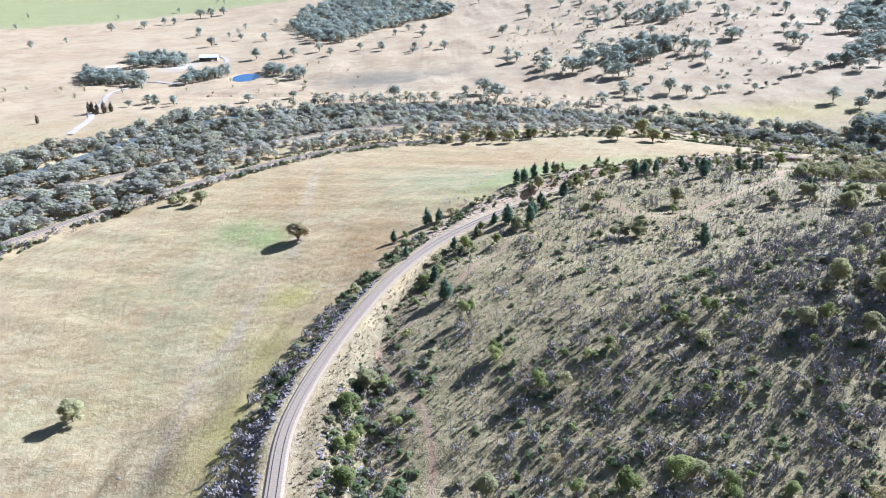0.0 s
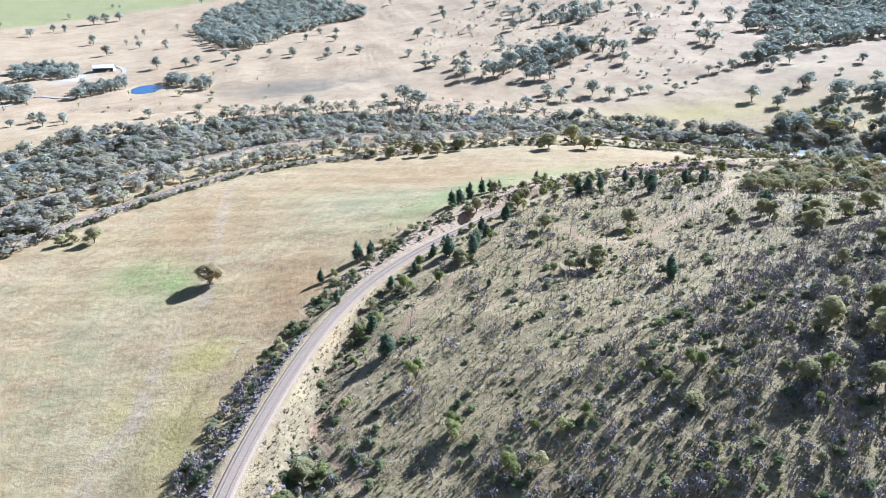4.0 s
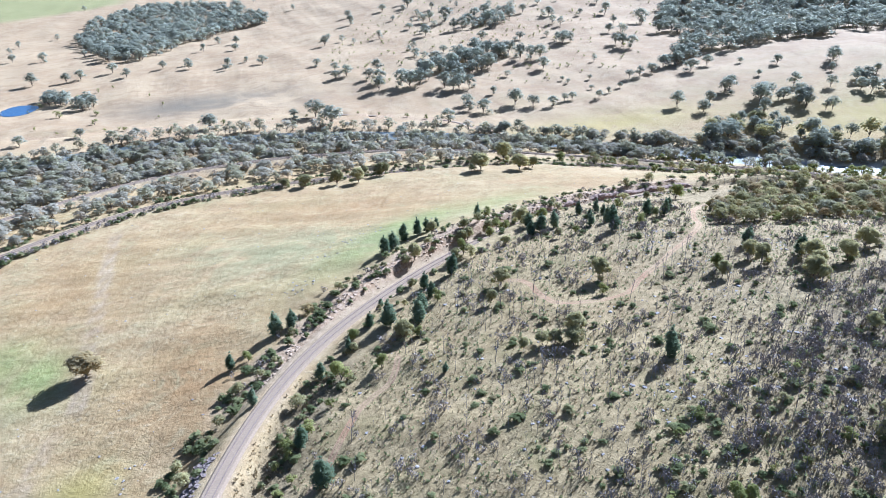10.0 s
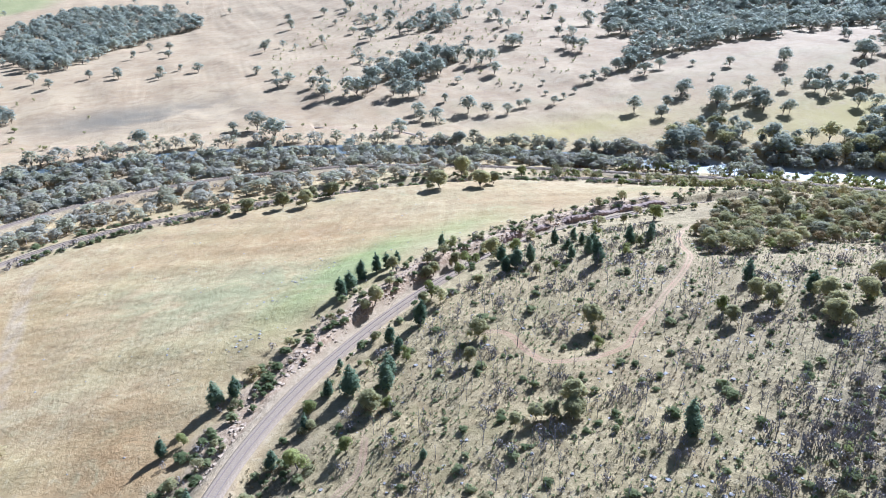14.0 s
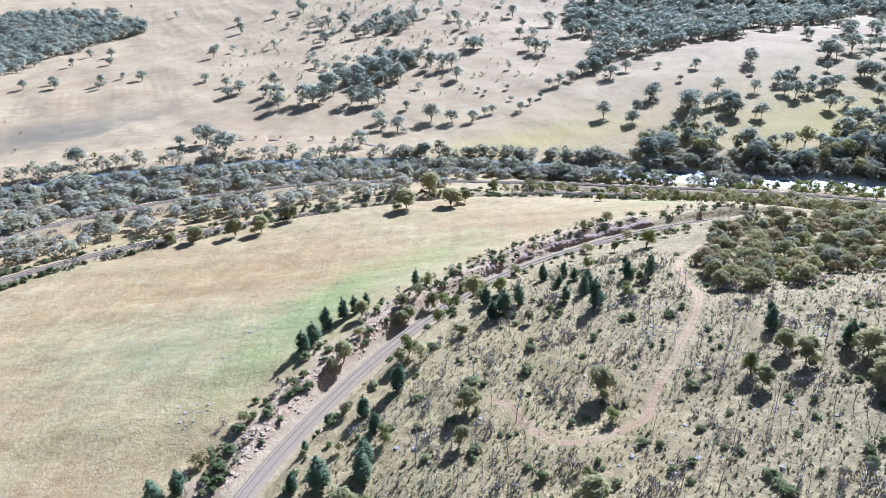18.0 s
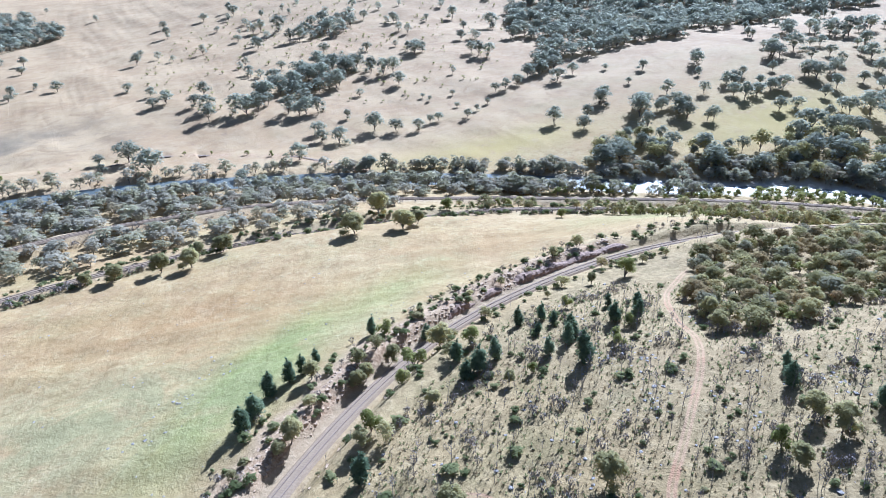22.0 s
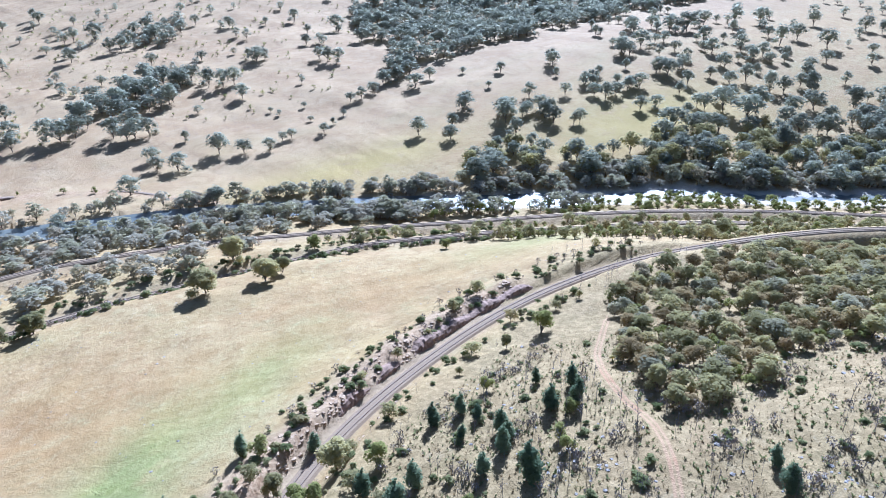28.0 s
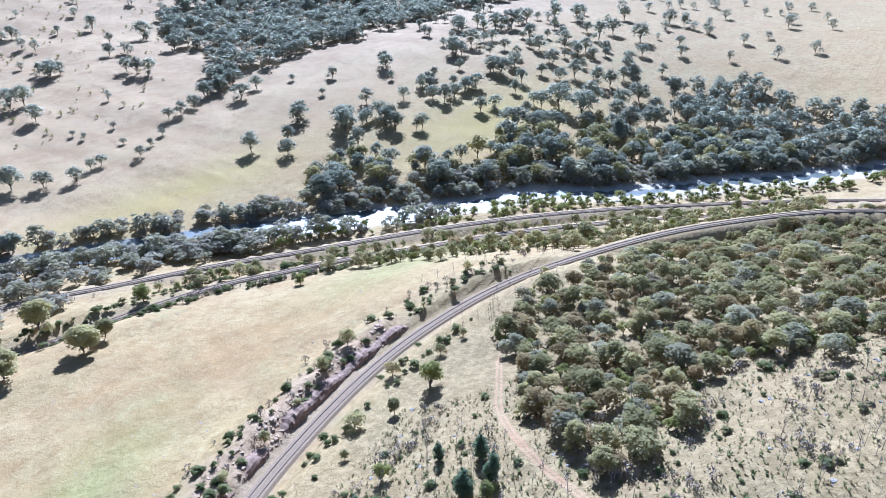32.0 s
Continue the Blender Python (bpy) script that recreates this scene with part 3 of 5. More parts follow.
def woods(name, kind, xy, tall, fine, seed, label, category, girth=(0.85, 1.3)):
    """A wood past counting: trunks and crowns of all its trees, joined into two sheets of leaves and stems."""
    rng = np.random.RandomState(seed)
    xy = np.asarray(xy, float)
    z = height(xy[:, 0], xy[:, 1])
    made = shapes(kind, fine)
    tall = rng.uniform(tall[0], tall[1], len(xy)) * rng.uniform(0.8, 1.15, len(xy))
    turn, pick, tone = rng.uniform(0, 6.28, len(xy)), rng.randint(6, size=len(xy)), rng.uniform(0, 1, len(xy))
    wide = rng.uniform(girth[0], girth[1], len(xy))
    sheets = []
    for which in (0, 1):
        vs, fs, ts, n = [], [], [], 0
        for v in range(6):
            idx = np.where(pick == v)[0]
            if not len(idx):
                continue
            a, f = made[v][which]
            c, s = np.cos(turn[idx])[:, None], np.sin(turn[idx])[:, None]
            h, w = tall[idx][:, None], (tall * wide)[idx][:, None]
            p = np.stack([(a[:, 0] * c - a[:, 1] * s) * w + xy[idx, 0:1], (a[:, 0] * s + a[:, 1] * c) * w + xy[idx, 1:2], a[:, 2] * h + z[idx][:, None]], -1)
            vs.append(p.reshape(-1, 3))
            fs.append((f[None] + (np.arange(len(idx)) * len(a))[:, None, None]).reshape(-1, f.shape[1]) + n)
            ts.append(np.repeat(tone[idx], len(a)))
            n += len(idx) * len(a)
        sheets.append((np.vstack(vs), np.vstack(fs), np.concatenate(ts)))
    ob = new(name)
    tagged(ob, label, category, kind="stuff")
    v, f, t = sheets[0]
    part("trunk", mesh_from("trunk", v, f, BARK, shade=True), ob)
    v, f, t = sheets[1]
    part("crown", mesh_from("crown", v, f, LEAF[kind], tone=t), ob)
    return ob


def inside(x, y, ring):
    r = np.array(ring, float)
    hit = np.zeros(x.shape, bool)
    for (ax, ay), (bx, by) in zip(r, np.roll(r, -1, 0)):
        hit ^= ((ay > y) != (by > y)) & (x < (bx - ax) * (y - ay) / (by - ay + 1e-12) + ax)
    return hit


def scatter(ring, apart, seed, patchy=0.0, size=40.0):
    """Places inside a ring, about that far apart, with clearings where patchy is more than 0."""
    rng = np.random.RandomState(seed)
    r = np.array(ring, float)
    x0, y0 = r.min(0)
    x1, y1 = r.max(0)
    gx, gy = np.meshgrid(np.arange(x0, x1, apart), np.arange(y0, y1, apart))
    gx, gy = gx.ravel() + rng.uniform(-0.5, 0.5, gx.size) * apart, gy.ravel() + rng.uniform(-0.5, 0.5, gy.size) * apart
    keep = inside(gx, gy, ring) & (wave(gx, gy, size, seed + 50) > patchy * 2 - 1.2)
    return np.stack([gx[keep], gy[keep]], 1)


def clear_of(xy, gap, *lines):
    for line in lines:
        xy = xy[away(xy[:, 0], xy[:, 1], line)[0] > gap]
    return xy


# ---- the ground, one sheet out to the horizon ----
def spread(low, high, step, reach_low, reach_high, grow=1.16):
    core = list(np.arange(low, high + step / 2, step))
    s, a = step, core[-1]
    while a < reach_high:
        s = min(s * grow, 220)
        a += s
        core.append(a)
    s, a = step, core[0]
    while a > reach_low:
        s = min(s * grow, 220)
        a -= s
        core.insert(0, a)
    return np.array(core)


def build_ground():
    xs = spread(-110, 260, 1.45, -3800, 3800, 1.035)
    ys = spread(75, 330, 1.45, -2200, 4300, 1.03)
    gx, gy = np.meshgrid(xs, ys)
    x, y = gx.ravel(), gy.ravel()
    z = height(x, y)
    nx, ny = len(xs), len(ys)
    i, j = np.meshgrid(np.arange(ny - 1), np.arange(nx - 1), indexing="ij")
    a = (i * nx + j).ravel()
    me = mesh_from("ground", np.stack([x, y, z], 1), np.stack([a, a + 1, a + nx + 1, a + nx], 1), GROUND, shade=True)
    rail, side = away(x, y, RAIL, 300)
    low, _ = away(x, y, LOWER_RAIL)
    far, _ = away(x, y, FAR_TRACK)
    water, _ = away(x, y, RIVER)
    creek, _ = away(x, y, CREEK)
    track, turn1 = away(x, y, DIRT_TRACK)
    track2, turn2 = away(x, y, HILL_TRACK)
    ruts, _ = away(x, y, PADDOCK_RUTS)
    lane, _ = away(x, y, FARM_LANE)
    n1, n2 = wave(x, y, 14, 21), wave(x, y, 45, 22)
    right = side > 0
    hill = right & (rail < 260) & (y < 330)
    masks = {
        "scrub": np.where(hill, np.maximum(smooth(6, 11, rail + 2 * n1), 0.75 * smooth(2.6, 5.0, rail + 1.5 * n1)) * (1 - 0.35 * smooth(150, 235, y) * smooth(-0.6, 0.6, 0.4 + n2)), 0.75 * (~right) * smooth(2.2, 3.4, rail) * (1 - smooth(8, 14, rail + 2 * n1))),
        "stony": np.where(hill, np.maximum(smooth(8, 16, rail) * smooth(62, 105, x) * smooth(100, 150, y + 0.35 * (x - 60)) * np.clip(0.8 + 0.4 * n2, 0, 1) * (1 - 0.4 * smooth(160, 192, y)), 0.95 * smooth(2.4, 4.5, rail) * (1 - smooth(12, 18, rail)) * (1 - smooth(200, 230, y))), 0),
        "green": np.maximum.reduce([
            0.75 * np.exp(-((x + 80) / 12) ** 2 - ((y - 255) / 15) ** 2),
            0.9 * np.exp(-((x + 67) / 8) ** 2 - ((y - 244) / 13) ** 2),
            1.0 * np.exp(-(((x - 40) * 0.7 + (y - 298) * 0.71) / 42) ** 2 - (((x - 40) * 0.71 - (y - 298) * 0.7) / 11) ** 2) * (~right),
            0.55 * np.exp(-(((x - 80) * 0.85 + (y - 322) * 0.53) / 40) ** 2 - (((x - 80) * 0.53 - (y - 322) * 0.85) / 12) ** 2) * (~right),
            0.45 * np.exp(-((x - 205) / 40) ** 2 - ((y - 350) / 15) ** 2) * (~right),
            0.6 * smooth(0, 70, y - 1150 - 1.05 * (x + 700)) * (1 - smooth(-300, -230, x)),
            0.10 * smooth(-0.2, 0.9, n2) * (~right)]),
        "bare": np.clip(np.maximum.reduce([
            0.9 * (1 - smooth(9.0, 15.0, rail + 3 * n1)) * smooth(195, 215, y) * (x < 150) * (~right),
            0.5 * (1 - smooth(2.2, 3.8, rail - 0.8 * n1)) * (1 - 0.6 * smooth(170, 220, x)), 0.5 * (1 - smooth(3.2, 6.0, low)), 0.6 * (1 - smooth(3.5, 7.0, far)),
            0.8 * (1 - smooth(0.2, 1.7, np.abs(ruts - 1.1) + 0.7 * n1)) * smooth(-0.9, 0.2, n2 + n1), 0.9 * (1 - smooth(2.0, 4.0, lane))]), 0, 1),
        "rock": np.clip(np.maximum((1 - smooth(8.0, 13.5, rail + 3 * n1)) * smooth(3.4, 4.6, rail) * smooth(205, 225, y) * (1 - smooth(158, 172, x)) * (~right) * (0.8 + 0.5 * n1),
                                   0.9 * (1 - smooth(1.5, 4.5, creek))), 0, 1),
        "lane": np.clip(np.where(track < track2, track * turn1, track2 * turn2), -9, 9),
        "hills": smooth(430, 560, y - 0.1 * x),
        "yellow": np.maximum.reduce([0.7 * np.exp(-((x - 235) / 75) ** 2 - ((y - 505) / 22) ** 2), 0.9 * np.exp(-((x + 47) / 8) ** 2 - ((y - 193) / 9) ** 2),
                                     0.8 * np.exp(-((x + 47) / 7) ** 2 - ((y - 160) / 16) ** 2), 0.5 * np.exp(-((x + 64) / 4) ** 2 - ((y - 178) / 10) ** 2),
                                     0.95 * np.exp(-((x + 47) / 8) ** 2 - ((y - 122) / 22) ** 2), 0.8 * np.exp(-((x - 410) / 90) ** 2 - ((y - 440) / 40) ** 2)]),
        "tawny": np.clip(np.maximum.reduce([
            0.9 * np.exp(-((x + 27) / 13) ** 2 - ((y - 225) / 34) ** 2), 0.6 * np.exp(-((x + 70) / 30) ** 2 - ((y - 300) / 40) ** 2),
            0.75 * np.exp(-((x - 30) / 60) ** 2 - ((y - 345) / 26) ** 2), 0.5 * np.exp(-((x - 130) / 60) ** 2 - ((y - 350) / 20) ** 2)]) * (~right), 0, 1),
        "olive": np.clip(np.maximum(0.55 * np.exp(-((x + 85) / 22) ** 2 - ((y - 195) / 48) ** 2), 0.8 * np.exp(-((x - 5) / 42) ** 2 - ((y - 300) / 26) ** 2)) * (~right), 0, 1),
        "dark_patch": 0.9 * np.exp(-((x + 45) / 75) ** 2 - ((y - 665) / 40) ** 2),
        "sand": np.clip(0.8 * np.exp(-((x + 287) / 14) ** 2 - ((y - 785) / 26) ** 2) + 0.95 * (1 - smooth(10, 17, water + 4 * n1)) * smooth(200, 290, x) + 0.3 * (1 - smooth(8, 13, water)), 0, 1),
    }
    for name, value in masks.items():
        me.attributes.new(name, "FLOAT", "POINT").data.foreach_set("value", value.astype(np.float32))
    return tagged(new("ground", me), "dry straw-coloured pasture and scrubby hillside", "ground", kind="structure")


ground = build_ground()


def ribbon(line, offsets, z0):
    """A strip swept along a line: offsets are (across, up) pairs."""
    run = np.gradient(line, axis=0)
    run /= np.linalg.norm(run, axis=1)[:, None]
    right = np.stack([run[:, 1], -run[:, 0]], 1)
    rows = [np.c_[line + right * a, np.full(len(line), z0 + b)] for a, b in offsets]
    v = np.stack(rows, 1).reshape(-1, 3)
    k = len(offsets)
    i, j = np.meshgrid(np.arange(len(line) - 1), np.arange(k - 1), indexing="ij")
    a = (i * k + j).ravel()
    return v, np.stack([a, a + k, a + k + 1, a + 1], 1)


def even(line, step):
    s = np.r_[0, np.cumsum(np.linalg.norm(np.diff(line, axis=0), axis=1))]
    t = np.arange(0, s[-1], step)
    return np.stack([np.interp(t, s, line[:, 0]), np.interp(t, s, line[:, 1])], 1)


def sleeper_box():
    x, y, z = 1.25, 0.125, 0.075
    v = [(sx * x, sy * y * (0.9 if sz > 0 else 1), sz * z) for sz in (-1, 1) for sx, sy in ((-1, -1), (1, -1), (1, 1), (-1, 1))]
    f = [(0, 1, 5, 4), (1, 2, 6, 5), (2, 3, 7, 6), (3, 0, 4, 7), (4, 5, 6, 7)]
    return np.array(v), np.array(f)


def railway(line, level, label, near):
    """Ballast bed, two rails and cross sleepers of one track."""
    track = new("railway_track")
    tagged(track, label, "railway", kind="structure")
    fine = even(line, 1.5)
    part("ballast", mesh_from("ballast", *ribbon(fine, [(-2.05, -0.42), (-1.42, 0.0), (1.42, 0.0), (2.05, -0.42)], level), BALLAST), track)
    for a in (-0.7525, 0.7525):
        rail = part("rail", mesh_from("rail", *ribbon(fine, [(a - 0.06, 0.0), (a - 0.034, 0.13), (a - 0.034, 0.145), (a + 0.034, 0.145), (a + 0.034, 0.13), (a + 0.06, 0.0)], level), [RAIL_SIDE, RAIL_TOP]), track, "steel rail with a worn bright top")
        side = np.zeros(len(rail.data.polygons), np.int32)
        side[np.arange(len(side)) % 5 == 2] = 1
        rail.data.polygons.foreach_set("material_index", side)
    spots = even(line, 0.62)
    run = np.gradient(spots, axis=0)
    turn = np.arctan2(run[:, 1], run[:, 0]) + np.pi / 2
    v, f = sleeper_box()
    me = mesh_from("sleeper", v, f, SLEEPER)
    close = np.zeros(len(spots), bool)
    if near is not None:
        close[np.argsort(np.hypot(spots[:, 0] - near[0], spots[:, 1] - near[1]))[:300]] = True
    for (x, y), t in zip(spots[close], turn[close]):
        part("sleeper", me, track, "", Matrix.Translation((x, y, level - 0.070)) @ Matrix.Rotation(t, 4, "Z"))
    rest = ~close
    c, s = np.cos(turn[rest])[:, None], np.sin(turn[rest])[:, None]
    p = np.stack([v[:, 0] * c - v[:, 1] * s + spots[rest, 0:1], v[:, 0] * s + v[:, 1] * c + spots[rest, 1:2], np.broadcast_to(v[:, 2] + level - 0.070, (rest.sum(), len(v)))], -1).reshape(-1, 3)
    tagged(part("sleepers", mesh_from("sleepers", p, (f[None] + (np.arange(rest.sum()) * len(v))[:, None, None]).reshape(-1, 4), SLEEPER), track), kind="stuff")
    return track


railway(RAIL, RAIL_Z, "single curved railway track on grey-brown ballast", (110, 292))
railway(LOWER_RAIL, LOWER_Z, "lower railway track along the foot of the paddock", None)
railway(FAR_TRACK, FAR_TRACK_Z, "far railway track beside the river trees", None)

river = even(RIVER, 6.0)
tagged(new("river_water", mesh_from("river_water", *ribbon(river, [(-10, 0), (-4, 0), (4, 0), (10, 0)], WATER_Z), WATER, shade=True)), "pale river water glinting in the sun", "river", kind="structure")

# ---- the low rock wall of the cutting, on the paddock side ----
CUT_ROCK = plain("dark_cutting_rock", (0.105, 0.070, 0.050), (0.300, 0.205, 0.145), 0.9, depth=0.12)
line = even(RAIL, 0.8)
line = line[(line[:, 0] > 84) & (line[:, 0] < 168) & (line[:, 1] > 200)]
profile = [(-3.2, -0.5), (-3.5, 0.3), (-3.7, 0.9), (-4.1, 1.35), (-4.9, 1.55), (-6.6, 1.1)]
v, f = ribbon(line, profile, RAIL_Z)
step = np.repeat(np.arange(len(line)), len(profile))
rough = np.random.RandomState(161).uniform(-1, 1, (len(v), 3)) * (0.22, 0.22, 0.16)
lift = np.clip(0.75 + 0.5 * wave(line[:, 0], line[:, 1], 20, 74), 0.15, 1.2) * smooth(0, 8, np.minimum(np.arange(len(line)), np.arange(len(line))[::-1]))
v = v + rough
v[:, 2] = RAIL_Z - 0.5 + (v[:, 2] - RAIL_Z + 0.5) * lift[step]
tagged(new("cutting_wall", mesh_from("cutting_wall", v, f, CUT_ROCK)), "low dark wall of broken rock beside the track", "rock face", kind="structure")

# ---- the eroded bank of the creek ----
CREEK_SOIL = plain("eroded_creek_soil", (0.150, 0.105, 0.070), (0.300, 0.225, 0.155), 0.7, depth=0.08)
line = even(CREEK, 4.0)
line = line[line[:, 0] > -25]
line = line + np.stack([wave(line[:, 0], line[:, 1], 16, 71), wave(line[:, 0], line[:, 1], 13, 72)], 1) * 1.1
v, f = ribbon(line, [(0.6, -1.6), (0.0, -0.3), (-0.5, 0.25), (-2.0, 0.3), (-7.0, -0.8)], 0.0)
ends = np.minimum(np.arange(len(line)), np.arange(len(line))[::-1])
lie = height(line[:, 0], line[:, 1] + 9) - 1.4 * (1 - smooth(0, 8, ends)) - 0.5 * (1 - smooth(-0.6, 0.1, wave(line[:, 0], line[:, 1], 60, 73)))
v[:, 2] += np.repeat(lie, 5)
tagged(new("creek_bank", mesh_from("creek_bank", v, f, CREEK_SOIL, shade=True)), "dark eroded earth bank of a dry creek", "bank", kind="structure")

# ---- woods ----
RIGHT_FOREST = [(128, 240), (137, 257), (146, 270), (157, 280), (177, 287), (204, 286), (240, 277), (272, 262), (330, 232), (420, 180), (420, 100), (300, 120), (215, 196), (190, 210), (178, 216), (176, 230), (160, 234), (150, 233), (138, 235)]
spots = clear_of(clear_of(scatter(RIGHT_FOREST, 3.5, 1, 0.40, 12), 5.2, RAIL), 3.0, DIRT_TRACK)
woods("hillside_woodland", "eucalypt", spots[::3], (2.6, 5.8), 1, 11, "dense olive-green low eucalypt woodland on the hillside", "woodland", (1.0, 1.5))
woods("hillside_grey_woodland", "olive_gum", spots[1::6], (2.4, 5.0), 1, 13, "dull olive-grey gums filling the hillside wood", "woodland", (1.0, 1.5))
woods("hillside_brown_woodland", "brown_gum", spots[4::6], (2.4, 4.8), 1, 15, "brown-tinged gums scattered through the hillside wood", "woodland", (1.0, 1.5))
woods("hillside_thicket", "wattle", spots[2::6], (1.8, 3.8), 1, 12, "olive-green thicket among the eucalypts", "thicket")
woods("hillside_brown_thicket", "brown_gum", spots[5::6], (2.0, 4.4), 1, 14, "brownish olive wattles on the hillside", "thicket")

BELT = [(-420, 80), (-262, 100), (-196, 210), (-150, 275), (-124, 308), (-98, 342), (-66, 384), (-40, 408), (30, 422), (100, 418), (130, 424), (155, 440), (235, 410), (300, 340), (360, 290), (440, 232), (560, 160), (620, 190), (520, 262), (420, 330), (350, 396), (250, 462), (140, 520), (105, 492), (48, 514), (-28, 548), (-88, 537), (-147, 516), (-187, 506), (-202, 464), (-215, 434), (-232, 412), (-245, 374), (-330, 300), (-420, 260)]
spots = clear_of(clear_of(scatter(BELT, 5.3, 2, 0.42, 28), 5.5, LOWER_RAIL, FAR_TRACK), 9, RIVER)
between = (away(spots[:, 0], spots[:, 1], LOWER_RAIL)[1] < 0) & (away(spots[:, 0], spots[:, 1], FAR_TRACK)[1] > 0) & (spots[:, 0] < 110) & (spots[:, 0] > -120)
spots = spots[~(between & (np.arange(len(spots)) % 2 > 0))]
near_bank = (away(spots[:, 0], spots[:, 1], RIVER)[1] > 0) & (spots[:, 0] > 215)
bank, spots = spots[near_bank], spots[~near_bank]
woods("bank_bushes", "wattle", bank, (2.4, 5.5), 1, 20, "bushes on the near bank of the river", "thicket")
woods("river_woodland", "olive_gum", spots[::3], (4.2, 7.2), 0, 21, "grey-green river gums crowding the valley floor", "woodland", (1.15, 1.8))
woods("river_grey_woodland", "grey_gum", spots[1::3], (3.8, 6.8), 0, 26, "dull grey gums on the valley floor", "woodland", (1.15, 1.8))
woods("river_low_woodland", "grey_gum", spots[2::3], (3.6, 6.4), 0, 27, "low grey gums crowding the valley floor", "woodland", (1.15, 1.8))
SLOPE_GROVE = [(281, 474), (316, 462), (339, 418), (395, 416), (457, 390), (470, 346), (491, 328), (473, 260), (394, 313), (341, 384), (297, 423), (269, 450)]
spots = clear_of(scatter(SLOPE_GROVE, 8.5, 3, 0.42, 40), 14, RIVER)
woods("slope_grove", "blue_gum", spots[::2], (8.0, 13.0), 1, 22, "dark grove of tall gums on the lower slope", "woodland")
woods("slope_green_grove", "eucalypt", spots[1::2], (7.0, 12.0), 1, 29, "olive-green gums filling the lower slope grove", "woodland")
EAST_GROVE = [(575, 376), (623, 336), (579, 283), (602, 244), (512, 231), (473, 260), (432, 295), (460, 343)]
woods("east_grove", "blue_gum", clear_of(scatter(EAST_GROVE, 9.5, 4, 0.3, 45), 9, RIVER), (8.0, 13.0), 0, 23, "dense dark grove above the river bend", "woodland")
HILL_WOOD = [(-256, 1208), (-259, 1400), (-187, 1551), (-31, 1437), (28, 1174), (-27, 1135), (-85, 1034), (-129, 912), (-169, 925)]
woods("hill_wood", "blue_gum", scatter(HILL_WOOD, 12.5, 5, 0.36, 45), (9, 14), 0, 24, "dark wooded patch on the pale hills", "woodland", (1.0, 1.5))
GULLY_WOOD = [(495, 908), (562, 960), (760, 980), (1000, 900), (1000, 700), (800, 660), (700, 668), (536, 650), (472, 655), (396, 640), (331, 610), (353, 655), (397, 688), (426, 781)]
woods("gully_wood", "blue_gum", scatter(GULLY_WOOD, 10.5, 6, 0.42, 55), (9, 14), 0, 25, "haze-tinted wood filling a gully behind the ridge", "woodland", (1.0, 1.5))
for seed, ring in ((7, [(128, 690), (178, 740), (209, 770), (240, 750), (214, 690), (166, 650), (140, 655)]), (9, [(233, 871), (288, 954), (325, 970), (288, 889), (255, 861)]),
                   (12, [(-345, 780), (-284, 790), (-300, 845), (-370, 850)]),
                   (13, [(-351, 684), (-281, 661), (-296, 712), (-330, 722), (-362, 745), (-385, 770)]), (14, [(-190, 735), (-137, 680), (-133, 700), (-182, 752)]), (15, [(-246, 674), (-207, 708), (-222, 740), (-258, 705)])):
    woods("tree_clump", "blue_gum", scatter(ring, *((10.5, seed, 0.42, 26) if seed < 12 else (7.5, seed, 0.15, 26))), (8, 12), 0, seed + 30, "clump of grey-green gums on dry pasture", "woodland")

# ---- single trees ----
EDGE_PINES = [
    (29.6, 271.3, 6.6), (33.3, 275.0, 6.8), (38.0, 282.0, 6.5), (43.1, 283.7, 6.9), (46.9, 286.0, 5.8), (51.2, 289.4, 4.2), (67.8, 294.9, 5.8), (-5.8, 234.5, 7.4),
    (-1.3, 236.6, 5.6),
]
RAILSIDE_PINES = [
    (95.6, 271.0, 5.4), (90.9, 252.5, 4.7), (97.6, 254.6, 5.9), (95.0, 246.0, 8.2), (101.8, 259.3, 5.4), (112.6, 257.3, 5.7), (122.3, 260.4, 5.8), (76.6, 256.9, 6.6),
    (81.7, 259.0, 6.4), (72.9, 255.9, 5.2), (43.7, 240.9, 7.1), (34.8, 236.5, 5.2), (35.2, 230.3, 4.8), (29.2, 218.5, 7.5), (22.1, 221.6, 7.1), (22.1, 233.7, 2.6),
    (28.4, 241.4, 2.6), (79.7, 288.1, 4.8), (95.7, 262.9, 3.4), (101.7, 265.4, 3.9), (100.4, 256.3, 4.9), (101.3, 269.7, 5.2), (118.1, 255.4, 6.4), (119.0, 266.7, 4.2),
    (75.4, 264.5, 5.8), (118.3, 216.2, 5.3),
]
HILL_PINES = [
    (122.5, 220.3, 4.4), (70.4, 173.9, 7.0), (29.3, 192.7, 2.4), (3.6, 207.0, 4.8), (30.3, 221.3, 7.4), (-2.2, 184.4, 5.7), (0.8, 171.5, 7.2), (-17.1, 224.3, 5.1),
    (-11.5, 201.4, 5.1), (17.6, 223.5, 4.5), (11.2, 215.3, 4.1), (122.8, 201.7, 5.9),
]
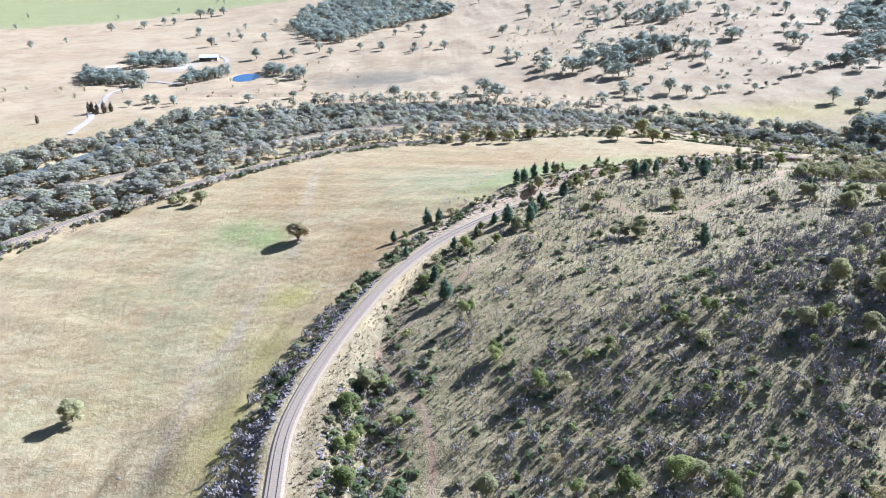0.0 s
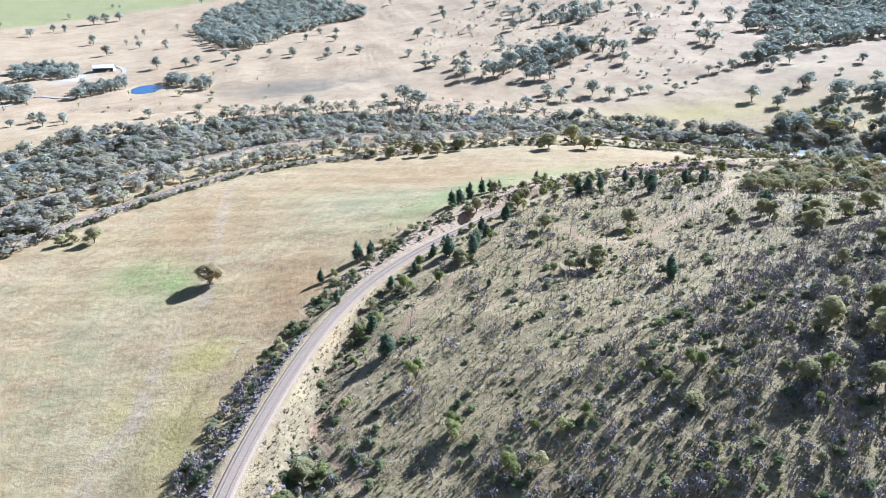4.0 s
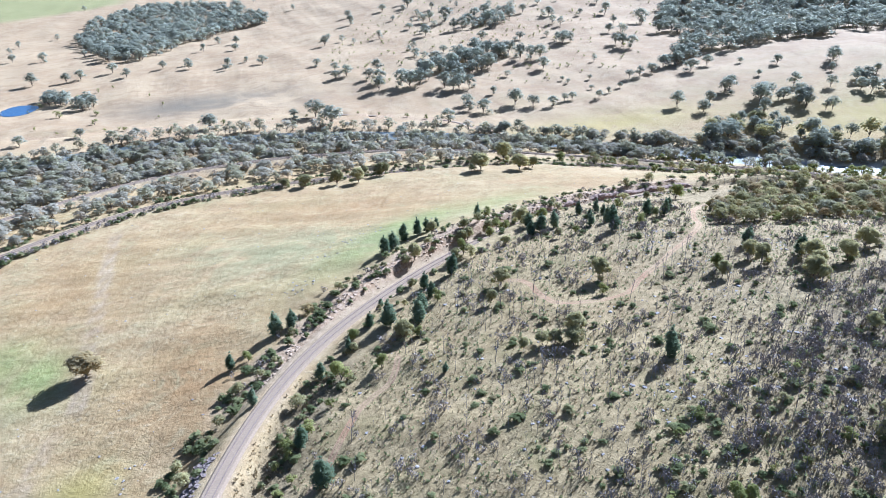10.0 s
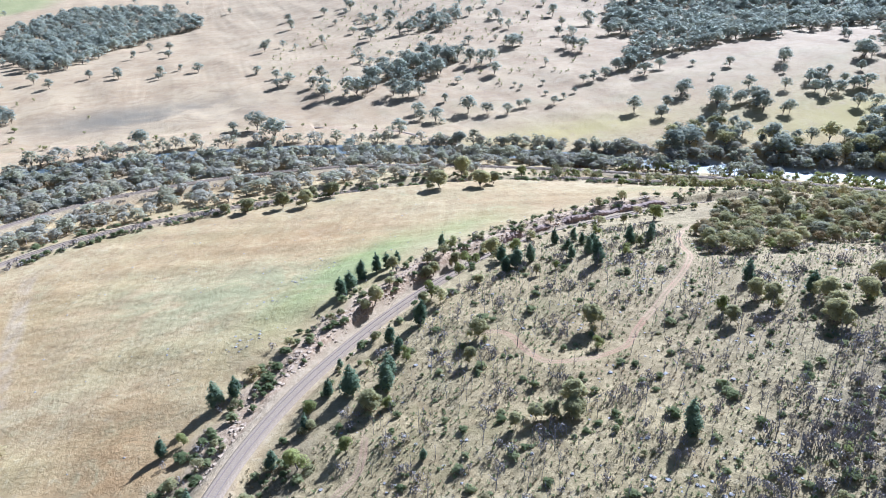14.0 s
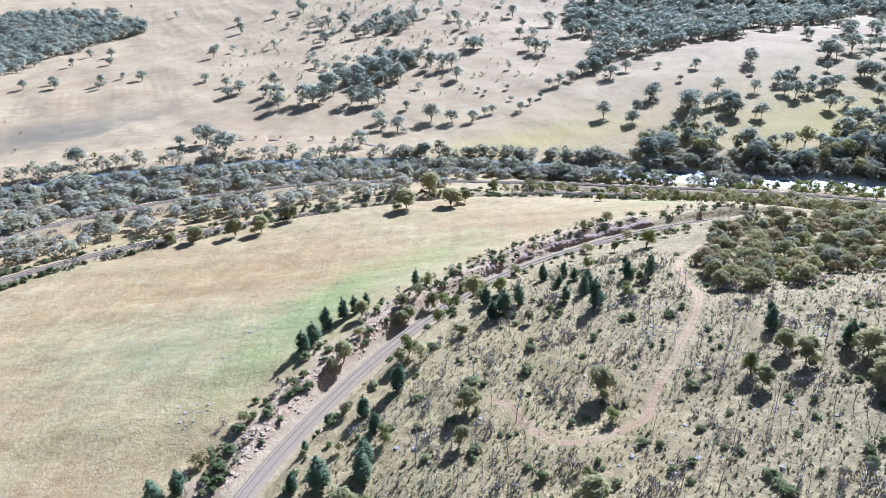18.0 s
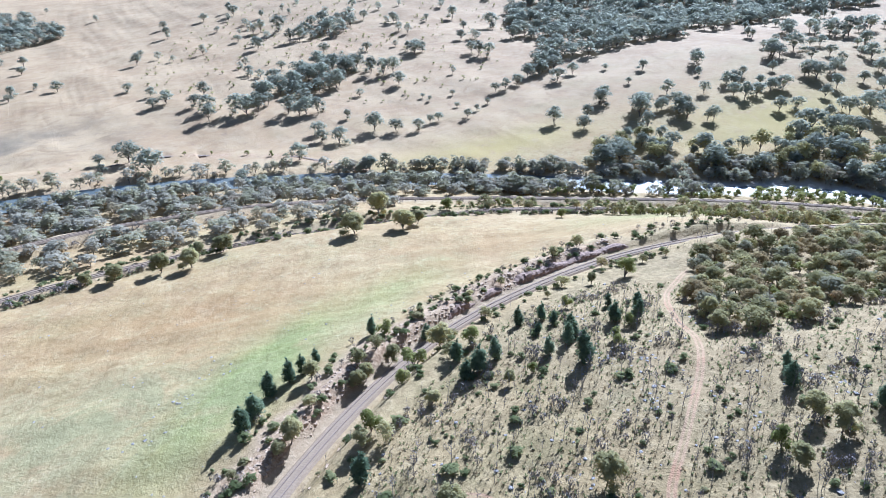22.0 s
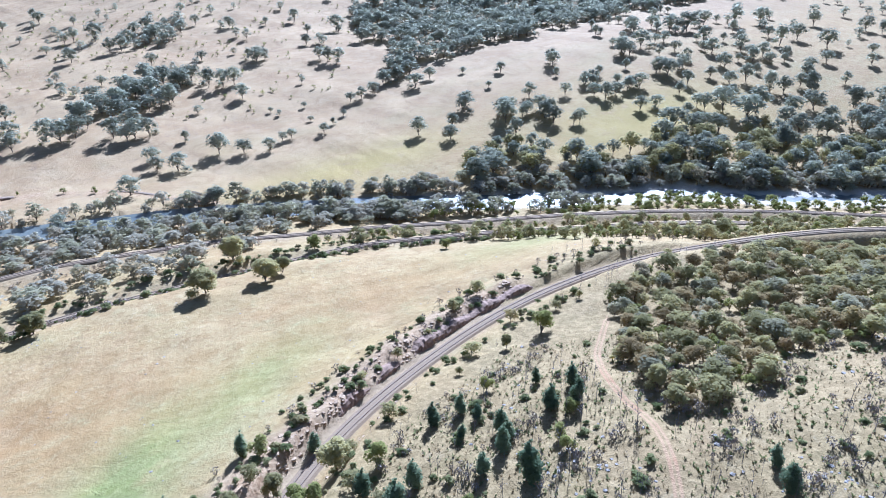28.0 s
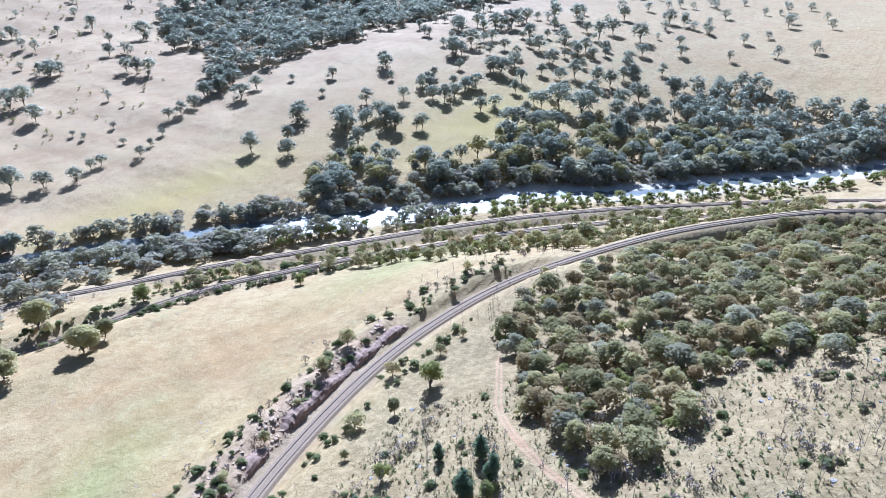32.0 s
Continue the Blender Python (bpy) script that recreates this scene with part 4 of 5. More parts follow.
RAILSIDE_GUMS = [
    (37.5, 262.8, 6.2), (34.1, 260.1, 3.7), (56.7, 276.0, 4.8), (67.5, 282.1, 5.3), (78.7, 248.6, 3.4), (47.3, 249.7, 4.3), (24.2, 213.6, 5.0), (47.3, 217.0, 4.1),
    (52.5, 225.6, 5.3), (75.7, 215.2, 6.3), (56.5, 188.2, 4.4), (53.6, 191.1, 3.6), (46.6, 191.6, 3.3), (132.7, 247.7, 5.3), (128.8, 284.5, 3.7), (78.0, 276.5, 6.5),
    (59.2, 277.7, 5.1), (58.9, 280.8, 3.9), (63.8, 253.0, 3.1), (128.5, 241.5, 5.1), (138.4, 251.7, 4.3), (47.7, 281.5, 4.9), (139.1, 260.6, 4.1), (147.5, 264.1, 4.2),
    (115.0, 258.6, 3.0),
]
RAILSIDE_WATTLES = [
    (50.4, 252.5, 5.6), (35.7, 225.8, 4.1), (106.8, 249.9, 3.5), (101.7, 204.8, 5.2), (72.5, 207.1, 3.3), (12.8, 220.1, 3.9), (69.7, 292.1, 4.8), (110.6, 272.2, 3.8),
    (105.0, 246.4, 3.5), (140.9, 284.8, 7.5), (114.5, 254.1, 4.0), (81.2, 268.5, 5.3), (68.9, 271.7, 6.1), (62.9, 266.0, 5.1), (84.5, 249.0, 2.9),
]
HILL_GUMS = [
    (111.7, 201.7, 5.9), (122.3, 197.0, 5.4), (115.6, 188.8, 5.6), (100.7, 200.9, 4.4), (50.9, 191.7, 3.6), (58.0, 191.5, 6.4), (112.5, 207.0, 5.4), (115.3, 185.7, 4.3),
    (127.6, 192.0, 5.8), (105.6, 161.8, 3.9), (138.1, 197.8, 5.8), (86.5, 138.0, 6.4), (93.0, 130.0, 8.0), (97.5, 139.5, 6.6), (-17.7, 137.2, 5.4), (119.2, 167.4, 5.6),
    (119.7, 192.6, 4.8), (8.0, 98.5, 5.4), (73.5, 123.3, 5.4), (100.0, 131.0, 7.0), (84.0, 119.5, 5.0),
]
HILL_WATTLES = [
    (17.1, 202.8, 4.2), (8.0, 203.7, 5.6), (27.6, 212.5, 3.1), (61.0, 196.5, 2.9), (-12.8, 225.3, 3.5), (57.9, 133.5, 5.2), (6.6, 157.8, 6.3), (12.2, 139.2, 4.4),
    (-20.1, 124.9, 6.5), (36.2, 130.9, 3.3), (74.6, 124.5, 4.6), (78.2, 125.3, 4.6), (32.0, 93.7, 6.2), (40.5, 94.0, 6.1), (47.2, 88.9, 4.7), (56.1, 86.8, 3.6),
    (23.6, 95.0, 4.3), (20.6, 123.8, 5.1), (11.9, 136.3, 4.5), (-10.1, 122.2, 3.9), (-18.7, 115.2, 5.5), (-19.2, 102.7, 6.0),
]
PADDOCK_GUMS = [
    (-53.4, 237.7, 7.2), (-108.2, 294.8, 7.0), (-119.4, 300.3, 3.3), (-91.4, 141.3, 6.6), (-120.8, 295.1, 4.8), (-116.6, 297.1, 3.5), (3.4, 401.3, 4.9), (28.2, 397.1, 8.0),
    (42.8, 405.0, 6.3), (38.4, 394.3, 7.8), (12.8, 399.5, 6.7), (51.5, 404.2, 7.2), (117.9, 385.9, 8.6), (126.4, 390.1, 6.3), (99.1, 389.9, 9.0), (119.3, 413.5, 10.1),
]
PADDOCK_BUSHES = [
    (149.5, 408.1, 6.1), (185.5, 372.4, 4.6),
]
SLOPE_GUMS = [
    (289.6, 520.6, 12.6), (297.5, 500.0, 9.2), (336.4, 531.9, 11.9), (338.9, 494.8, 15), (385.3, 518.9, 10.7), (451.6, 558.1, 12.5), (360.7, 482.1, 11.2), (414.4, 577.3, 8.2),
    (510.7, 535.8, 12.6), (456.0, 479.6, 11.2), (498.2, 491.5, 12.4), (446.5, 492.4, 8.1), (416.7, 488.3, 8.5), (430.4, 448.1, 9.3), (557.3, 518.5, 9.7), (41.9, 556.1, 14.5),
    (33.3, 582.6, 14.0), (17.9, 585.1, 7.0), (156.2, 565.6, 10.9), (149.9, 587.6, 9.3), (184.3, 574.5, 13.1), (151.0, 503.6, 8.7), (122.6, 542.3, 10.6), (266.2, 442.8, 13.6),
    (278.7, 443.3, 12.7), (195.0, 564.5, 8.8), (208.7, 559.4, 8.2), (18.2, 568.3, 5.8), (147.2, 573.5, 8.2), (353.9, 508.9, 10.9),
]
SLOPE_GUMS_ABOVE = [
    (343.9, 538.2, 11.5), (358.2, 472.5, 11.6), (84.5, 521.9, 7.6), (312.4, 515.7, 9.1), (345.5, 504.1, 13.5), (370.2, 495.2, 11.2), (431.9, 501.2, 8.7), (428.9, 479.1, 9.7),
    (443.7, 480.9, 9.9), (494.7, 483.4, 13.8), (590.3, 584.5, 10.9),
]
DISTANT_GUMS = [
    (73.1, 712.8, 10.5), (71.3, 889.3, 12.1), (118.1, 1022.5, 13.1), (-300.2, 937.6, 12.7), (-213.8, 821.4, 13.6), (-185.3, 828.7, 10.4), (-174.1, 836.5, 10.5), (-129.6, 824.6, 9.3),
    (-71.5, 834.9, 8.3), (1.2, 828.2, 9.5), (-34.7, 812.1, 7.0), (62.4, 706.4, 8.3), (-368.2, 1097.2, 14.8), (-152.2, 547.4, 7.0), (-39.2, 564.9, 10.8), (-85.0, 554.7, 6.4),
    (-210.3, 546.0, 6.8), (-222.6, 540.7, 6.7), (295.4, 744.9, 12.1), (176.5, 765.1, 7.8), (176.7, 928.3, 8.0), (364.9, 782.6, 10.5), (52.2, 776.1, 7.9), (172.4, 1093.2, 10.8),
    (265.0, 786.5, 9.2),
]
EAST_SLOPE_GUMS = [
    (516, 542, 15.2), (546, 544, 15.8), (625, 589, 13.2), (601, 594, 14.7), (629, 571, 14.9), (641, 561, 18.0), (680, 567, 15.7), (606, 522, 14.0), (704, 549, 19), (609, 489, 13.7),
    (732, 537, 19), (658, 480, 17.4), (694, 482, 15.2), (686, 451, 17.8), (774, 504, 14.9), (536, 443, 14.4), (551, 470, 12.5), (579, 498, 13.2), (441, 509, 9.7), (417, 451, 10.0),
    (405, 418, 15.1), (490, 463, 11.3), (454, 427, 12.4), (465, 420, 16.8), (462, 401, 19), (534, 424, 14.1), (482, 406, 19), (539, 416, 13.2),
]
EAST_SPUR_GUMS = [
    (502, 391, 15), (562, 408, 15), (527, 388, 14.3), (557, 374, 15), (491, 362, 15), (472, 371, 14.8), (444, 368, 14.0), (426, 400, 12.2),
    (421, 409, 12.2), (434, 427, 9.0), (518, 446, 10.5), (521, 487, 10.9), (788, 461, 15), (699, 419, 9.6), (784, 444, 12.0), (538, 359, 12.3),
    (500, 335, 13.3), (578, 543, 9.9), (586, 466, 11.8), (610, 470, 12.2), (414, 428, 10.4),
]
UPPER_HILL_GUMS = [
    (209, 1091, 13.9), (210, 1121, 12.9), (230, 1036, 9.8), (208, 956, 14.8), (184, 884, 10.8), (331, 994, 13.0), (321, 932, 12.0), (216, 872, 15),
    (227, 874, 15), (257, 926, 15), (240, 897, 15), (266, 896, 15), (274, 940, 15), (301, 756, 11.9), (296, 762, 9.5), (306, 751, 9.5),
    (341, 708, 13.8), (348, 702, 12.9), (341, 721, 11.7), (410, 886, 15), (390, 824, 9.9), (340, 893, 12.8), (378, 888, 8.8), (243, 697, 15),
    (235, 704, 15), (253, 698, 14.8), (241, 661, 11.9), (177, 606, 6.8), (222, 568, 6.6), (248, 563, 6.7), (229, 570, 6.7), (243, 623, 4.4),
]
UPPER_HILL_CLUMPS = [
    (244, 613, 4.2), (412, 761, 15), (112, 656, 15), (118, 647, 15), (127, 651, 15), (144, 635, 13.4), (155, 628, 13.3), (163, 628, 11.6),
    (149, 625, 9.9), (155, 694, 15), (141, 684, 14.7), (168, 701, 15), (183, 709, 15), (194, 707, 15), (197, 683, 15), (219, 718, 15),
]
LOWER_HILL_CLUMPS = [
    (232, 728, 14.4), (213, 735, 15), (205, 755, 14.9), (183, 727, 14.1), (158, 724, 11.9), (137, 693, 11.2), (349, 599, 11.2), (370, 608, 9.7),
    (305, 605, 9.0), (319, 611, 9.3), (337, 623, 11.5), (352, 628, 11.7), (295, 604, 7.1), (380, 650, 11.6), (96, 672, 12.4), (102, 722, 11.6),
    (261, 573, 4.6), (277, 585, 4.8), (254, 589, 4.0), (266, 618, 4.2), (460, 567, 11.5), (435, 539, 7.0), (382, 556, 5.1), (396, 600, 5.5),
]
MIDDLE_HILL_GUMS = [
    (181, 862, 13.2), (223, 939, 19), (226, 796, 11.1), (424, 825, 17.6), (66, 745, 8.8), (92, 650, 11.9), (90, 690, 10.1), (148, 765, 8.6), (-33, 831, 9.9), (-98, 851, 9.0),
    (-147, 854, 11.7), (-27, 984, 10.4), (-49, 1008, 9.2), (-15, 845, 6.3),
]
PLAIN_GUMS = [
    (-279, 1000, 10.3), (-241, 979, 11.7), (-464, 1263, 13.3), (-485, 1271, 13.5), (-500, 1220, 13.1), (-534, 1172, 14.9), (-429, 1356, 18.8), (-444, 1341, 18.7), (-413, 1383, 16.7), (-74, 856, 8.5),
    (-27, 929, 9.2), (-63, 942, 9.3), (124, 1095, 10.9), (79, 927, 7.7), (-120, 562, 6.7), (-244, 542, 5.9), (-234, 555, 8.0), (-216, 560, 7.0), (-232, 564, 7.1),
]
PLANT_RNG = np.random.RandomState(5)


def plant_all(spots, kind, label, category, name, group, wide=1.0, fine=2):
    for x, y, tall in spots:
        plant(kind, x, y, tall, PLANT_RNG, label, category, name, group, wide * PLANT_RNG.uniform(0.88, 1.15), fine)


plant_all(EDGE_PINES, "pine", "dark green cypress pine at the paddock's upper edge", "tree", "cypress_pine", "pines along the paddock edge", 1.15)
plant_all(RAILSIDE_PINES, "pine", "blue-green cypress pine on the dry slope above the railway", "tree", "cypress_pine", "pines above the railway", 1.1)
plant_all(HILL_PINES, "pine", "dark green cypress pine on the burnt hillside", "tree", "cypress_pine", "pines on the hillside", 1.1)
plant_all(RAILSIDE_GUMS, "eucalypt", "grey-green young eucalypt beside the railway cutting", "tree", "eucalypt", "eucalypts by the railway", 1.0)
plant_all(RAILSIDE_WATTLES, "wattle", "bright olive-green wattle on dry grass", "tree", "wattle", "wattles by the railway", 0.8)
plant_all(HILL_GUMS, "eucalypt", "bushy olive-grey eucalypt on the scrubby hill", "tree", "eucalypt", "eucalypts on the hillside", 1.05)
plant_all(HILL_WATTLES, "wattle", "yellow-green wattle bush among burnt saplings", "tree", "wattle", "wattles on the hillside", 0.8)
plant_all(PADDOCK_GUMS[:1], "brown_gum", "round-crowned brownish gum standing alone in the dry paddock", "tree", "paddock_gum", "gums in the paddock", 1.5)
plant_all(PADDOCK_GUMS[1:], "eucalypt", "small gum at the edge of the dry paddock", "tree", "paddock_gum", "gums in the paddock", 1.15)
plant_all(PADDOCK_BUSHES, "wattle", "spreading green bush beside the lower railway", "tree", "wattle", "gums in the paddock", 1.0)
# far trees take the leaf colour with haze painted in
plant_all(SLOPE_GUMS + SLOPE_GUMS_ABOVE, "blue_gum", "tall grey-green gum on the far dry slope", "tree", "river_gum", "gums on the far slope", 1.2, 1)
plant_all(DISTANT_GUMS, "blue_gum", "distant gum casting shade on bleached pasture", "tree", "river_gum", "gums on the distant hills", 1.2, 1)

plant_all(EAST_SLOPE_GUMS + EAST_SPUR_GUMS, "blue_gum", "haze-tinted gum on the tree-dotted eastern slope", "tree", "slope_gum", "gums on the eastern slope", 1.1, 1)
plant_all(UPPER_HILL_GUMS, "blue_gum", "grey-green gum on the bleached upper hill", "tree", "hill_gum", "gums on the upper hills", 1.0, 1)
plant_all(UPPER_HILL_CLUMPS + LOWER_HILL_CLUMPS, "blue_gum", "haze-tinted gum in a loose clump on the hill", "tree", "hill_gum", "gums on the upper hills", 1.1, 1)
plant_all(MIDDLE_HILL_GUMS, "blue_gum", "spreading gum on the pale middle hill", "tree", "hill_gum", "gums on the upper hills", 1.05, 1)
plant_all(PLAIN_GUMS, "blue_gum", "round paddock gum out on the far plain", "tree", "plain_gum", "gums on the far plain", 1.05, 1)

# ---- more gums strewn over the far slopes, denser towards the east ----
EAST_SLOPE = [(300, 470), (350, 500), (470, 540), (600, 640), (760, 700), (720, 560), (640, 430), (560, 330), (470, 350), (420, 420)]
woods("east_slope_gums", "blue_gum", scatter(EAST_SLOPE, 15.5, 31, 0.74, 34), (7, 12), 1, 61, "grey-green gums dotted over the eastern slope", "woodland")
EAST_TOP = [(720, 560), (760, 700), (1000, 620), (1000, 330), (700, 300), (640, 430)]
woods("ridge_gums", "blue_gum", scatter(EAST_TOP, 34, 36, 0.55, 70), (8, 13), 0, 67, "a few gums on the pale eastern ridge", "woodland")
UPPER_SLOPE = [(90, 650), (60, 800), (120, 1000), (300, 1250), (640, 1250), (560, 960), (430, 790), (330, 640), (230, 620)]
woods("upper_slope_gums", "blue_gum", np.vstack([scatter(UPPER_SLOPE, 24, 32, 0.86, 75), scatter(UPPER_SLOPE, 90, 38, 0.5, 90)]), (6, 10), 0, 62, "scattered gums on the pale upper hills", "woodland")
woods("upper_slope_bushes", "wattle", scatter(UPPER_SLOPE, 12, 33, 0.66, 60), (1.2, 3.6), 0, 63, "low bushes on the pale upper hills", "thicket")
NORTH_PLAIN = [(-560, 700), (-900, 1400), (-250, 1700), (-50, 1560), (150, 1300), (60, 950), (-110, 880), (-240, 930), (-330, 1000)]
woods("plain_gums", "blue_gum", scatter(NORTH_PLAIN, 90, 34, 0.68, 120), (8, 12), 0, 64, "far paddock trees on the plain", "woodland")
WEST_FLAT = [(-420, 560), (-230, 560), (-100, 590), (-60, 660), (-120, 800), (-240, 640), (-420, 700)]
woods("flat_bushes", "wattle", scatter(WEST_FLAT, 30, 35, 0.55, 60), (2.5, 5.5), 0, 65, "bushes along the valley creek", "thicket")
spots = even(CREEK, 6.5) + np.random.RandomState(3).normal(0, 3.0, (len(even(CREEK, 6.5)), 2))
woods("creek_bushes", "wattle", spots[::3], (1.5, 4.0), 1, 66, "low bushes lining the eroded creek", "thicket")


# ---- burnt saplings, scrub, tussocks and stones of the near hill ----
def strewn(name, made, xy, tall, seed, material, label, category, sink=0.0, wide=(0.85, 1.25)):
    """Many small things past counting, joined into one mesh."""
    rng = np.random.RandomState(seed)
    xy = np.asarray(xy, float)
    z = height(xy[:, 0], xy[:, 1]) - sink
    h = rng.uniform(tall[0], tall[1], len(xy)) * rng.uniform(0.7, 1.2, len(xy))
    w = h * rng.uniform(wide[0], wide[1], len(xy))
    turn, pick, tone = rng.uniform(0, 6.28, len(xy)), rng.randint(len(made), size=len(xy)), rng.uniform(0, 1, len(xy))
    vs, fs, ts, n = [], [], [], 0
    for k, (a, f) in enumerate(made):
        i = np.where(pick == k)[0]
        if not len(i):
            continue
        c, s = np.cos(turn[i])[:, None], np.sin(turn[i])[:, None]
        p = np.stack([(a[:, 0] * c - a[:, 1] * s) * w[i][:, None] + xy[i, 0:1], (a[:, 0] * s + a[:, 1] * c) * w[i][:, None] + xy[i, 1:2], a[:, 2] * h[i][:, None] + z[i][:, None]], -1)
        vs.append(p.reshape(-1, 3))
        fs.append((f[None] + (np.arange(len(i)) * len(a))[:, None, None]).reshape(-1, f.shape[1]) + n)
        ts.append(np.repeat(tone[i], len(a)))
        n += len(i) * len(a)
    return tagged(new(name, mesh_from(name, np.vstack(vs), np.vstack(fs), material, tone=np.concatenate(ts))), label, category, kind="stuff")


def tussock_shape(rng):
    v, f = [], []
    for i in range(6):
        a, lean = rng.uniform(0, 6.28), rng.uniform(0.2, 0.7)
        c, s = math.cos(a), math.sin(a)
        w = rng.uniform(0.12, 0.26)
        v += [(-s * w, c * w, -0.1), (s * w, -c * w, -0.1), (s * w * 0.7 + c * lean, -c * w * 0.7 + s * lean, rng.uniform(0.6, 1.0)), (-s * w * 0.7 + c * lean, c * w * 0.7 + s * lean, rng.uniform(0.6, 1.0))]
        f.append([4 * i, 4 * i + 1, 4 * i + 2, 4 * i + 3])
    return np.array(v), np.array(f)


def stone_shape(rng):
    """A rough block with chipped corners, 26 corner points pushed about."""
    g = np.array([(x, y, z) for z in (-1, 0, 1) for y in (-1, 0, 1) for x in (-1, 0, 1)], float)
    v = g / (np.linalg.norm(g, axis=1)[:, None] + 1e-9) ** 0.3
    v = v * rng.uniform(0.6, 1.1, (27, 3)) * (0.58, 0.5, 0.42)
    f = []
    at = lambda x, y, z: x + 3 * y + 9 * z
    for a in range(2):
        for b in range(2):
            f += [[at(a, b, 2), at(a + 1, b, 2), at(a + 1, b + 1, 2), at(a, b + 1, 2)], [at(a, 0, b), at(a + 1, 0, b), at(a + 1, 0, b + 1), at(a, 0, b + 1)],
                  [at(a + 1, 2, b), at(a, 2, b), at(a, 2, b + 1), at(a + 1, 2, b + 1)], [at(0, a + 1, b), at(0, a, b), at(0, a, b + 1), at(0, a + 1, b + 1)],
                  [at(2, a, b), at(2, a + 1, b), at(2, a + 1, b + 1), at(2, a, b + 1)]]
    return v, np.array(f)


RNG = np.random.RandomState(77)
DEAD = [dead_shape(np.random.RandomState(200 + i), 4 + i % 4) for i in range(8)]
TUSSOCK = [tussock_shape(RNG) for i in range(6)]


def grey_bush_shape(rng):
    """A fuzzy leafless bush: fine twig sprays round a few stems."""
    v, f = leaves(rng, [(0, 0, 0.5), (0.22, 0.1, 0.42), (-0.2, 0.15, 0.45), (0.02, -0.2, 0.6)], [0.36, 0.26, 0.26, 0.25], 64, 0.125, 1.0, 0)
    mid = v.reshape(-1, 3, 3).mean(1, keepdims=True)
    v = (mid + (v.reshape(-1, 3, 3) - mid) * (0.38, 0.38, 2.0)).reshape(-1, 3)
    stems = [halves(*tube([(0, 0, -0.05), (math.cos(a) * 0.25, math.sin(a) * 0.25, 0.7)], [0.03, 0.008], 3)) for a in (0.3, 2.4, 4.6)]
    return merged(stems + [(v, f)])


GREY_BUSH = [grey_bush_shape(RNG) for i in range(5)]
STONES = [stone_shape(RNG) for i in range(8)]
LOW_SHRUB = [leaves(np.random.RandomState(300 + i), [(0, 0, 0.35), (0.25, 0.1, 0.3), (-0.2, 0.2, 0.28)], [0.36, 0.27, 0.27], 44, 0.13, 0.8, 0.7) for i in range(5)]

HILLSIDE = [(-24, 84), (-18, 130), (-8, 165), (6, 200), (30, 232), (60, 256), (95, 276), (130, 284), (150, 268), (142, 243), (166, 238), (190, 232), (205, 205), (190, 150), (150, 110), (110, 70), (60, 60), (10, 70)]
BURNT = [(14, 84), (10, 120), (24, 160), (40, 190), (70, 196), (84, 196), (120, 214), (160, 222), (185, 205), (170, 140), (130, 90), (80, 70)]
OPEN_HILL = [(20, 200), (40, 236), (80, 262), (125, 276), (150, 245), (118, 214), (80, 200)]
burnt = clear_of(scatter(BURNT, 3.1, 41, 0.45, 12), 2.2, DIRT_TRACK)
open_hill = clear_of(clear_of(scatter(OPEN_HILL, 3.0, 42, 0.55, 11), 2.2, DIRT_TRACK), 6, RAIL)
rim = clear_of(clear_of(scatter([(-16, 90), (-14, 130), (6, 175), (24, 200), (40, 190), (24, 160), (10, 120), (14, 84)], 4.5, 43, 0.3, 18), 2, HILL_TRACK), 9, RAIL)
dead = np.vstack([burnt, open_hill, rim])
close = np.argsort(np.hypot(dead[:, 0] - 78, dead[:, 1] - 205))[:240]
DEAD_MESH = [mesh_from("burnt_sapling", *d, DEAD_WOOD, shade=True) for d in DEAD]
for x, y in dead[close]:
    tall = RNG.uniform(2.6, 7.2) * RNG.uniform(0.7, 1.0)
    ob = new("burnt_tree", DEAD_MESH[RNG.randint(8)])
    ob.matrix_basis = Matrix.Translation((x, y, float(height(x, y)))) @ Matrix.Rotation(RNG.uniform(0, 6.28), 4, "Z") @ Matrix.Diagonal((tall, tall, tall, 1))
    tagged(ob, "bare burnt sapling with charred stem and twigs", "dead tree", "burnt trees on the hill")
BARE_TREES = [
    (46.5, 233.5, 5.5), (39.6, 190.2, 6.2), (48.2, 212.2, 6.8), (58.2, 216.4, 7.5), (64.3, 181.0, 5.5), (99.6, 232.0, 6.2), (37.4, 179.0, 6.8), (7.1, 180.1, 7.5),
    (80.2, 191.1, 5.5), (52.8, 225.4, 5.7), (94.9, 245.3, 5.1), (53.5, 239.1, 5.7), (38.7, 217.2, 6.9), (97.9, 228.2, 5.1), (98.8, 222.6, 5.7), (91.9, 241.2, 6.3),
    (121.5, 205.6, 6.9), (118.0, 210.9, 5.1), (101.6, 218.0, 5.7), (118.3, 242.2, 6.3),
]
BARE_MESH = [mesh_from("bare_tree", *dead_shape(np.random.RandomState(400 + i), 11), DEAD_WOOD, shade=True) for i in range(4)]
for x, y, tall in BARE_TREES:
    ob = new("bare_tree", BARE_MESH[RNG.randint(4)])
    ob.matrix_basis = Matrix.Translation((x, y, float(height(x, y)))) @ Matrix.Rotation(RNG.uniform(0, 6.28), 4, "Z") @ Matrix.Diagonal((tall * 1.25, tall * 1.25, tall, 1))
    tagged(ob, "tall bare fire-killed tree with grey branches", "dead tree", "bare trees on the hill")
rest = np.delete(dead, close, 0)
STEEP = [(12, 84), (14, 130), (50, 150), (90, 165), (130, 185), (180, 190), (170, 140), (130, 90), (80, 70)]
